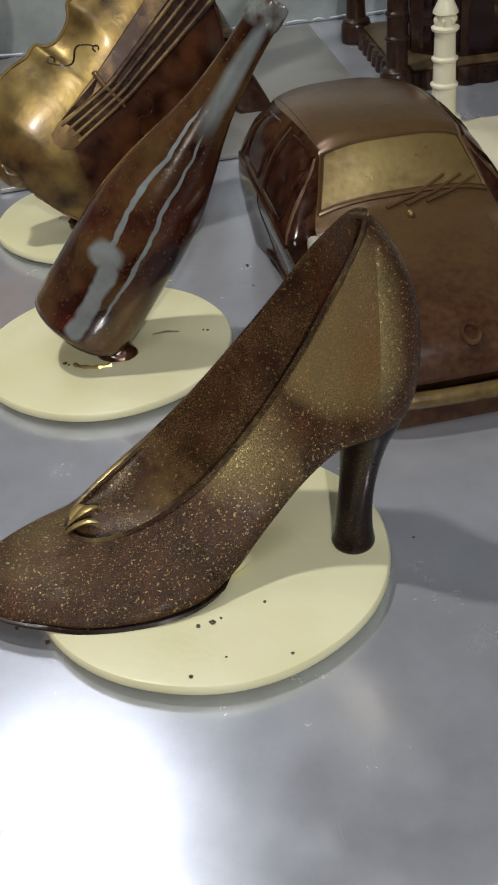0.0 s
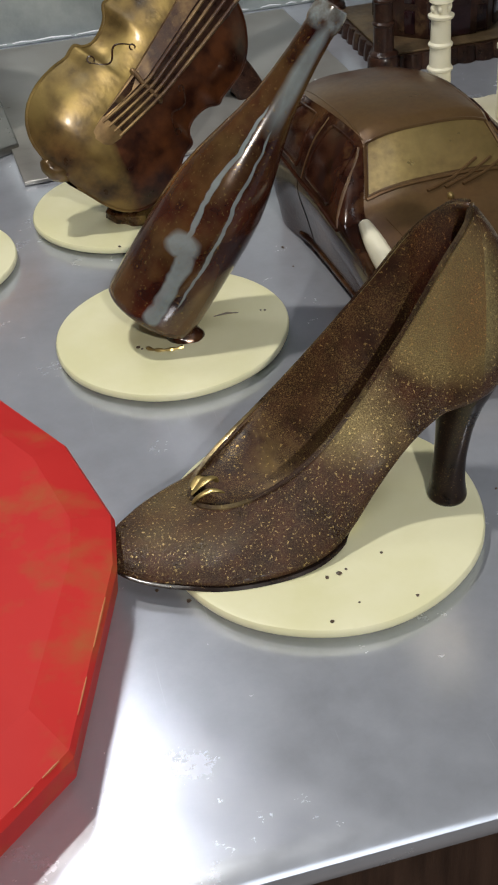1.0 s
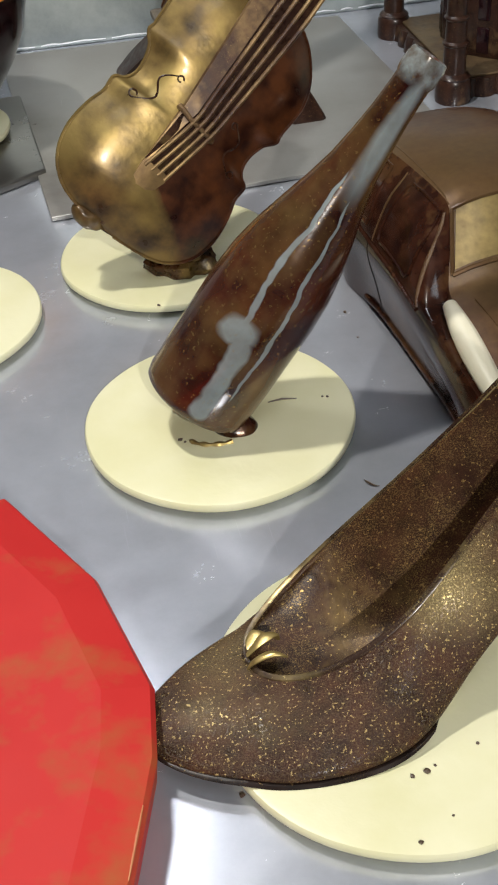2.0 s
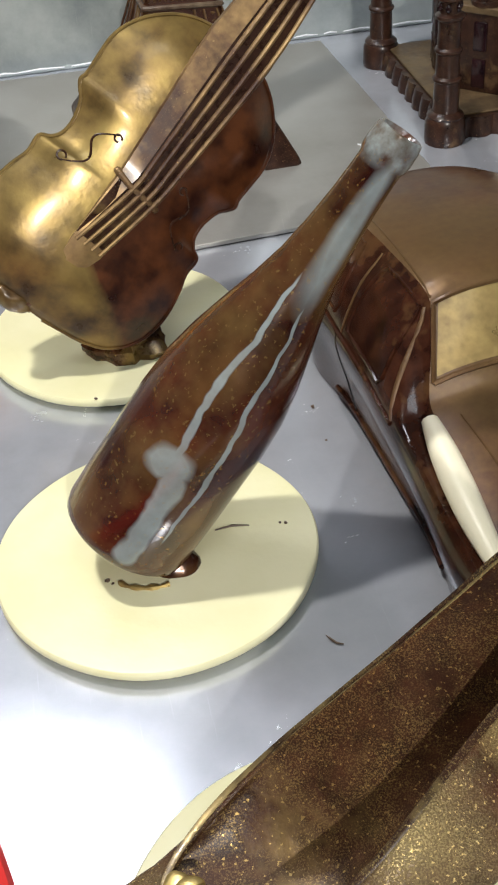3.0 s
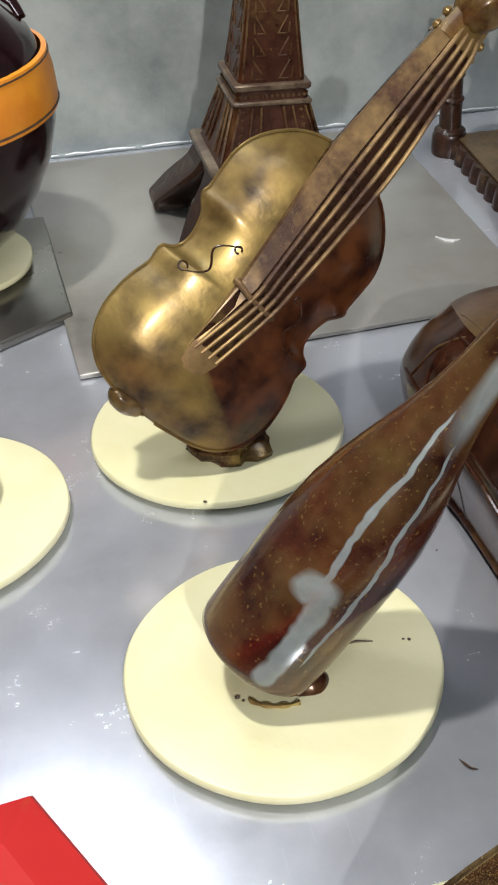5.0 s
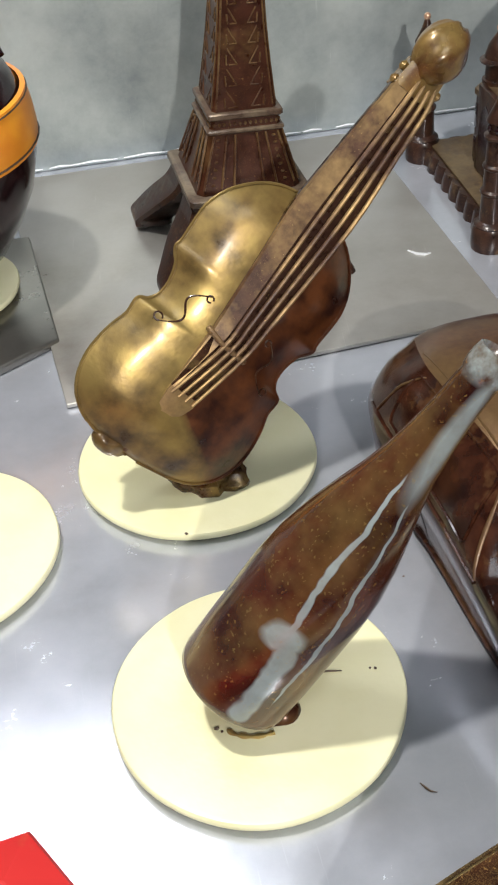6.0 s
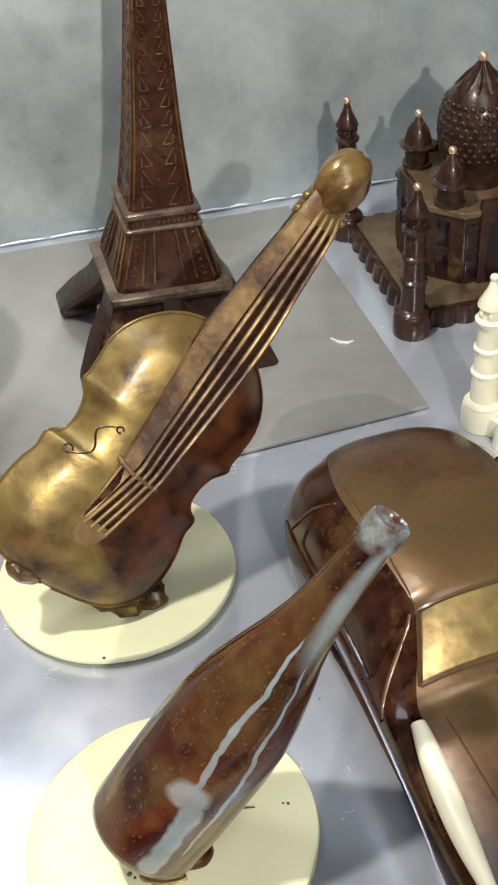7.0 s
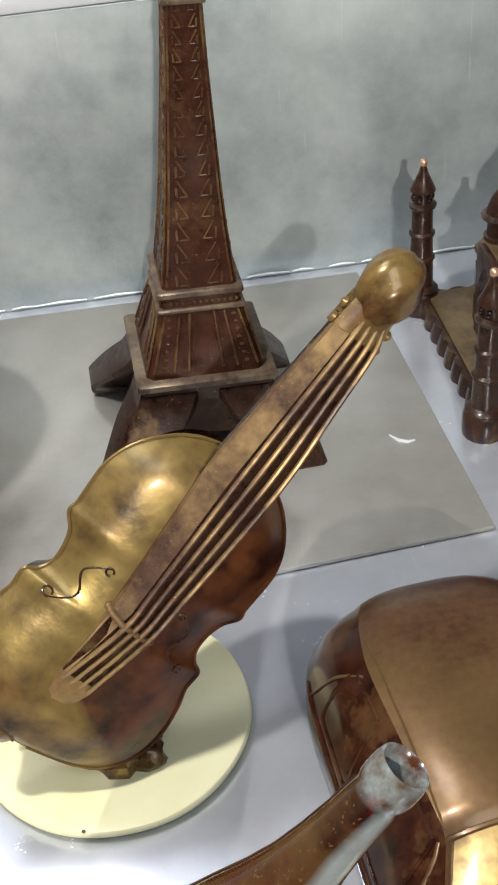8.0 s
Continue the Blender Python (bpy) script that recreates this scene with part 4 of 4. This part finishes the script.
for k in range(4):
    turn = Matrix.Rotation(k * math.pi / 2, 4, "Z")
    arch = bmesh.new()
    n = 14
    for i in range(n):
        u0, u1 = math.pi * i / n, math.pi * (i + 1) / n
        lo0, lo1 = (0.034 * math.cos(u0), 0.004 + 0.014 * math.sin(u0)), (0.034 * math.cos(u1), 0.004 + 0.014 * math.sin(u1))
        q = [(lo0[0], -0.040, lo0[1]), (lo1[0], -0.040, lo1[1]), (lo1[0] * 1.12, -0.040, 0.056), (lo0[0] * 1.12, -0.040, 0.056)]
        vs = [arch.verts.new(a) for a in q] + [arch.verts.new((a[0], -0.034, a[2])) for a in q]
        for f in ((0, 1, 2, 3), (7, 6, 5, 4), (0, 4, 5, 1), (2, 6, 7, 3)):
            arch.faces.new([vs[j] for j in f])
    bmesh.ops.remove_doubles(arch, verts=arch.verts[:], dist=0.00001)
    arch.transform(turn)
    part("arch", arch, EIFFEL, tower)
    braces = bmesh.new()
    z = 0.126
    tier = 0
    while z < 0.345:
        step = 0.0155 - 0.010 * (z - 0.126) / 0.25
        w0, w1 = half(z), half(z + step)
        for s in (-1, 1):
            tube([(s * w0 * 0.22, -w0 - 0.0001, z), (s * w1 * 0.60, -w1 - 0.0001, z + step * 0.8)], 0.0006, 5, braces)
            tube([(s * w0 * 0.60, -w0 - 0.0001, z), (s * w0 * 0.62, -w0 - 0.0001, z + step * 0.5)], 0.0007, 5, braces)
            tube([(s * w0 * 0.88, -w0 + 0.0001, z), (s * w1 * 0.88, -w1 + 0.0001, z + step)], 0.0008, 5, braces)
            tube([(s * w0 * 0.22, -w0 - 0.0001, z), (s * w0 * 0.50, -w0 - 0.0001, z)], 0.0005, 5, braces)
        z += step
        tier += 1
    for s in (-1, 1):
        for f in (0.30, 0.55, 0.90):
            tube([(s * half(0.070) * f, -half(0.070) - 0.0002, 0.070), (s * half(0.107) * f * 0.95, -half(0.107) - 0.0002, 0.107)], 0.0010, 5, braces)
        for j in range(7):
            zz = 0.073 + 0.0052 * j
            ball(0.0012, (s * half(zz) * 0.73, -half(zz) - 0.0001, zz), (1.5, 0.7, 1), braces, 6, 4)
    for j in range(13):
        ball(0.0013, ((-1 + j / 6) * 0.0235, -half(0.1145), 0.1145), (1, 0.8, 1.2), braces, 6, 4)
    braces.transform(turn)
    part("lattice", braces, EIFFEL_EDGE, tower, "raised lattice on one face")


# ---- palaces ----
def palace(name, label, m, mat, deck, tip):
    """A domed palace model on a square plinth with four corner minarets."""
    pal = thing(name, label, "palace model", m)
    s = 0.083
    bm = bmesh.new()
    outline = []
    for k in range(4):
        a = Matrix.Rotation(k * math.pi / 2, 2)
        for j in range(27):
            f = -1 + 2 * j / 27
            d = 0.0 if j % 3 == 0 else 0.0035
            q = a @ Vector((f * (s - 0.004), -s - d + 0.002))
            outline.append((q.x, q.y))
    loft([[(x * 1.03, y * 1.03, 0.0) for x, y in outline], [(x * 1.02, y * 1.02, 0.008) for x, y in outline], [(x, y, 0.0145) for x, y in outline]], True, True, bm)
    part("plinth", bm, mat, pal, "plinth with a scalloped edge")
    part("terrace", box(-s + 0.004, s - 0.004, -s + 0.004, s - 0.004, 0.0145, 0.0165, bevel=0.0008), deck, pal, "flat terrace top")
    for sx in (-1, 1):
        for sy in (-1, 1):
            at = (sx * s, sy * s, 0)
            mn = part("minaret", lathe([(0.0150, 0.0), (0.0155, 0.004), (0.0150, 0.016), (0.0135, 0.0185), (0.0140, 0.0200), (0.0125, 0.0215), (0.0098, 0.023), (0.0093, 0.044), (0.0108, 0.0455), (0.0108, 0.047), (0.0090, 0.0485), (0.0086, 0.064), (0.0102, 0.0655), (0.0102, 0.067), (0.0084, 0.0685), (0.0080, 0.086), (0.0105, 0.088), (0.0108, 0.090), (0.0075, 0.0915), (0.0072, 0.099), (0.0098, 0.1005), (0.0096, 0.102), (0.0062, 0.109), (0.0042, 0.113), (0.0030, 0.117), (0.002, 0.1195)], 16), mat, pal, "slender ringed corner minaret", True, Matrix.Translation(at))
            part("finial", ball(0.0031, (0, 0, 0.1215), u=12, v=8), tip, mn)
            for k in range(6):
                a = k * math.pi / 3
                # On the dark palace, near-black colour paints the shade inside each niche.
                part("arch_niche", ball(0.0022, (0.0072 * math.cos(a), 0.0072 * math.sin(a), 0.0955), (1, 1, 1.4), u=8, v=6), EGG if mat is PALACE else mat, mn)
    b = 0.056
    hall = [(b, -b * 0.55), (b, b * 0.55), (b * 0.55, b), (-b * 0.55, b), (-b, b * 0.55), (-b, -b * 0.55), (-b * 0.55, -b), (b * 0.55, -b)]
    part("hall", prism(hall, 0.0166, 0.076, 0.0008), mat, pal, "eight-sided central hall")
    part("parapet", prism([(x * 1.03, y * 1.03) for x, y in hall], 0.0735, 0.0785, 0.0008), deck, pal)
    for k in range(4):
        t = Matrix.Rotation(k * math.pi / 2, 4, "Z")
        gate = box(-0.0185, 0.0185, -b - 0.0035, -b + 0.002, 0.0166, 0.0865, bevel=0.0008)
        gate.transform(t)
        g = part("gateway", gate, mat, pal, "tall flat gateway")
        niche = bmesh.new()
        vs = [niche.verts.new((0.0115 * x, -b - 0.0041, 0.018 + 0.058 * z)) for x, z in ((-1, 0), (1, 0), (1, 0.6), (0.8, 0.8), (0.45, 0.93), (0, 1.0), (-0.45, 0.93), (-0.8, 0.8), (-1, 0.6))]
        niche.faces.new(vs)
        r = bmesh.ops.extrude_face_region(niche, geom=niche.faces[:])
        bmesh.ops.translate(niche, verts=[v for v in r["geom"] if isinstance(v, bmesh.types.BMVert)], vec=(0, 0.003, 0))
        niche.transform(t)
        # Raised panel; the arch's inner shade is put into its near-black colour.
        part("arch_recess", niche, EGG if mat is PALACE else deck, g, "pointed arch, its recess shade painted dark" if mat is PALACE else "pointed arch")
        for z0 in (0.020, 0.047):
            for sx in (-1, 1):
                for face in (0, 1):
                    nb = box(-0.0055, 0.0055, -0.0012, 0.0012, 0, 0.021, bevel=0.0008)
                    if face == 0:
                        nb.transform(t @ Matrix.Translation((sx * 0.0235, -b - 0.0002, z0)))
                    else:
                        if sx < 0:
                            nb.free()
                            continue
                        nb.transform(t @ Matrix.Translation((b * 0.776, -b * 0.776, z0)) @ Matrix.Rotation(math.pi / 4, 4, "Z"))
                    # Same painted shade for the wall niches.
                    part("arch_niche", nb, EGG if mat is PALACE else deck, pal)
    for sx in (-1, 1):
        for sy in (-1, 1):
            ch = part("roof_kiosk", lathe([(0.0125, 0.0786), (0.0125, 0.0815), (0.0105, 0.0820), (0.0100, 0.0945), (0.0150, 0.0955), (0.0155, 0.0970), (0.0118, 0.0990), (0.0108, 0.1030), (0.0090, 0.1085), (0.0062, 0.1130), (0.0040, 0.1160), (0.0022, 0.1190)], 18), mat, pal, "small domed roof kiosk", True, Matrix.Translation((sx * 0.0365, sy * 0.0365, 0)))
            part("finial", ball(0.0034, (0, 0, 0.1215), u=12, v=8), tip, ch)
    dome = bmesh.new()
    prof = spline([(0, 0.0260, 0.0786), (1, 0.0260, 0.096), (2, 0.0285, 0.0990), (3, 0.0315, 0.112), (4, 0.0322, 0.124), (5, 0.0290, 0.139), (6, 0.0205, 0.152), (7, 0.0100, 0.161), (8, 0.0045, 0.167), (9, 0.0028, 0.171)], 3)
    lathe([(r[1], r[2]) for r in prof], 32, True, dome)
    dm = part("dome", dome, mat, pal, "swelling onion dome cut with scales")
    scales = bmesh.new()
    for row in range(9):
        z = 0.103 + 0.0050 * row
        r = np.interp(z, [q[2] for q in prof], [q[1] for q in prof])
        for k in range(26):
            a = 2 * math.pi * (k + 0.5 * (row % 2)) / 26
            ball(0.0032, (r * 0.936 * math.cos(a), r * 0.936 * math.sin(a), z), (1.0, 1.0, 0.80), scales, 8, 6)
    tagged(part("scale_pattern", scales, mat, dm), kind="stuff")
    ribs = bmesh.new()
    for k in range(12):
        a = 2 * math.pi * k / 12
        tube([(r * math.cos(a), r * math.sin(a), z) for r, z in ((0.0200, 0.1520), (0.0140, 0.1580), (0.0074, 0.1645), (0.0034, 0.170))], [0.0014, 0.0020, 0.0014, 0.0008], 5, ribs)
    part("petals", ribs, mat, dm)
    part("finial", ball(0.0042, (0, 0, 0.1740), u=12, v=8), tip, dm)
    return pal


palace("chocolate_palace", "dark bronze chocolate model of a domed palace with minarets", pose(0.2307, 1.1327, 0.0002, 0, 0, 8) @ Matrix.Diagonal((1, 1, 1.05, 1)), PALACE, PALACE_FLOOR, COPPER)
palace("white_palace", "ivory white chocolate model of a domed palace with minarets", pose(0.2800, 0.8480, 0.0004, 0, 0, 10), IVORY, IVORY, IVORY)

# ---- red faceted heart ----
heart = thing("red_heart", "large red faceted chocolate heart with rubbed edges, lying flat", "heart")
half_outline = [(0.0, 0.215), (0.063, 0.232), (0.0967, 0.2709), (0.1140, 0.3757), (0.1130, 0.410), (0.0875, 0.474), (0.0415, 0.5345), (0.012, 0.526)]
HX = -0.2045
girdle = [(HX + x, y) for x, y in half_outline] + [(HX - x, y) for x, y in half_outline[:0:-1]]
cx, cy = HX, 0.385


def shrunk(f, z):
    return [(cx + (x - cx) * f, cy + (y - cy) * f, z) for x, y in girdle]


part("body", loft([shrunk(0.93, 0.0), shrunk(0.985, 0.012), shrunk(1.0, 0.026), shrunk(0.985, 0.029), shrunk(0.82, 0.0340)]), RED_RUBBED, heart, "", False)
rr = random.Random(9)
crease = shrunk(0.986, 0.0288)
for i in (1, 2):
    a, b = Vector(crease[i]), Vector(crease[(i + 1) % len(crease)])
    for k in range(3):
        u = rr.uniform(0.05, 0.8)
        rub = tube([a.lerp(b, u), a.lerp(b, u + 0.10), a.lerp(b, min(1.0, u + rr.uniform(0.15, 0.3)))], [0.0003, rr.uniform(0.0004, 0.0008), 0.0003], 6)
        part("rubbed_patch", rub, RUST, heart, "rubbed gold-brown patch on the edge")

# ---- egg with ribbon on a tray, grey figure ----
tray = thing("steel_tray", "dark grey steel tray at the left of the sheet", "tray")
tray["label"] = "dark grey polished steel tray beside the sheet"
part("plate", prism([(-0.500, 0.860), (-0.2240, 0.914), (-0.1770, 0.950), (-0.2110, 1.108), (-0.520, 1.060)], 0.0005, 0.0075, 0.002), TRAY, tray)
stand(-0.2680, 1.0220, 0.058, 5, "round cream chocolate stand under the egg").location.z = 0.0078
egg = thing("chocolate_egg", "glossy dark chocolate egg tied with an orange ribbon", "egg", pose(-0.2630, 1.0250, 0.0168))
prof = [(0.015, 0.0), (0.022, 0.004), (0.036, 0.014), (0.050, 0.028), (0.066, 0.052), (0.077, 0.075), (0.0835, 0.100), (0.0850, 0.118), (0.0825, 0.140), (0.074, 0.160), (0.055, 0.178), (0.030, 0.190), (0.010, 0.194)]
part("shell", lathe(prof, 48), EGG, egg, "dark glossy shell")
SLANT = Matrix.Translation((0, 0, 0.126)) @ Matrix.Rotation(radians(-3), 4, "Y") @ Matrix.Translation((0, 0, -0.126))
band = lathe([(0.0830, 0.107), (0.0862, 0.1075), (0.0872, 0.1180), (0.0868, 0.132), (0.0850, 0.1455), (0.0815, 0.146)], 48, False)
band.transform(SLANT)
rb = part("ribbon", band, RIBBON, egg, "wide orange satin ribbon")
for r, z in ((0.0874, 0.1105), (0.0858, 0.1430)):
    hem = lathe([(r - 0.0007, z - 0.0009), (r + 0.0002, z), (r - 0.0007, z + 0.0009)], 48, False)
    hem.transform(SLANT)
    part("hem", hem, WOOD, rb, "dark stitched hem")
tails = tube([(0.020, -0.0860, 0.125), (0.026, -0.0860, 0.105), (0.030, -0.0810, 0.088), (0.028, -0.0760, 0.076)], [0.006, 0.012, 0.013, 0.008], 10, None, 0.16)
part("bow_tail", tails, RIBBON, egg, "orange ribbon end")
for k in range(9):
    a = k * 2.4
    r = 0.012 + 0.0062 * k
    pts = [((r + 0.010 * math.cos(u)) * math.cos(a + 0.35 * u), (r + 0.010 * math.cos(u)) * math.sin(a + 0.35 * u), 0.200 - 0.0045 * k + 0.014 * math.sin(u)) for u in [0.45 * j for j in range(13)]]
    part("curl", tube(pts, [0.0035 + 0.003 * math.sin(math.pi * j / 12) for j in range(13)], 8, None, 0.6), EGG, egg, "dark chocolate curl on top")
fig = lathe([(0.030, 0.0), (0.0335, 0.004), (0.034, 0.016), (0.030, 0.030), (0.024, 0.044), (0.020, 0.058), (0.0195, 0.070), (0.014, 0.080), (0.004, 0.084)], 32)
solid("grey_figure", fig, TAUPE, "rounded grey chocolate figure on a cream stand", "figure", pose(-0.238, 0.748, 0.0092))


# ---- crumbs and marks ----
def crumb(x, y, z, size, seed, label="small dark chocolate crumb"):
    rr = random.Random(seed)
    bm = bmesh.new()
    bmesh.ops.create_icosphere(bm, subdivisions=1, radius=size)
    for v in bm.verts:
        v.co = Vector((v.co.x * rr.uniform(0.7, 1.5), v.co.y * rr.uniform(0.6, 1.3), max(v.co.z * rr.uniform(0.4, 0.8), -size * 0.3)))
    return solid("crumb", bm, CRUMB, label, "crumb", pose(x, y, z + size * 0.28, 0, 0, rr.uniform(0, 180)), group="crumbs on table and stands", smooth=False)


spots = [(0.004, 0.342, 0.009, 0.0011), (0.034, 0.383, 0.009, 0.0009), (0.012, 0.372, 0.009, 0.0014), (0.0155, 0.3745, 0.009, 0.0008), (0.006, 0.3705, 0.009, 0.0010), (0.045, 0.352, 0.009, 0.0009),
         (0.018, 0.352, 0.009, 0.0006), (-0.079, 0.592, 0.009, 0.0014), (-0.0765, 0.590, 0.009, 0.0008), (0.003, 0.620, 0.009, 0.0009), (0.0005, 0.6205, 0.009, 0.0007), (-0.090, 0.731, 0.009, 0.0011),
         (0.026, 0.719, 0.0, 0.0014), (0.103, 0.430, 0.0, 0.0008), (-0.060, 0.375, 0.0, 0.0013), (-0.075, 0.385, 0.0, 0.0010), (0.030, 0.690, 0.0, 0.0007), (-0.145, 0.880, 0.0, 0.0012), (-0.150, 0.930, 0.0, 0.0009)]
for i, (x, y, z, s) in enumerate(spots):
    crumb(x, y, z, s, 20 + i)
solid("shaving", tube([(0.0145, 0.5565, 0.0008), (0.0165, 0.5535, 0.0012), (0.0185, 0.5515, 0.0010), (0.0215, 0.5508, 0.0007)], [0.0002, 0.0006, 0.0005, 0.0002], 6), CRUMB, "thin curved chocolate shaving on the steel", "shaving")
solid("shaving", tube([(-0.030, 0.6185, 0.0096), (-0.022, 0.6205, 0.0098), (-0.014, 0.6200, 0.0096)], [0.0003, 0.0006, 0.0003], 6), CRUMB, "thin dark shaving on the cream stand", "shaving")
solid("sheet_mark", tube([(0.094, 1.036, 0.0042), (0.100, 1.029, 0.0044), (0.106, 1.027, 0.0044), (0.111, 1.029, 0.0042)], [0.0006, 0.0013, 0.0014, 0.0006], 6), WHITE_METAL, "pale curl of dried chocolate on the sheet", "mark")
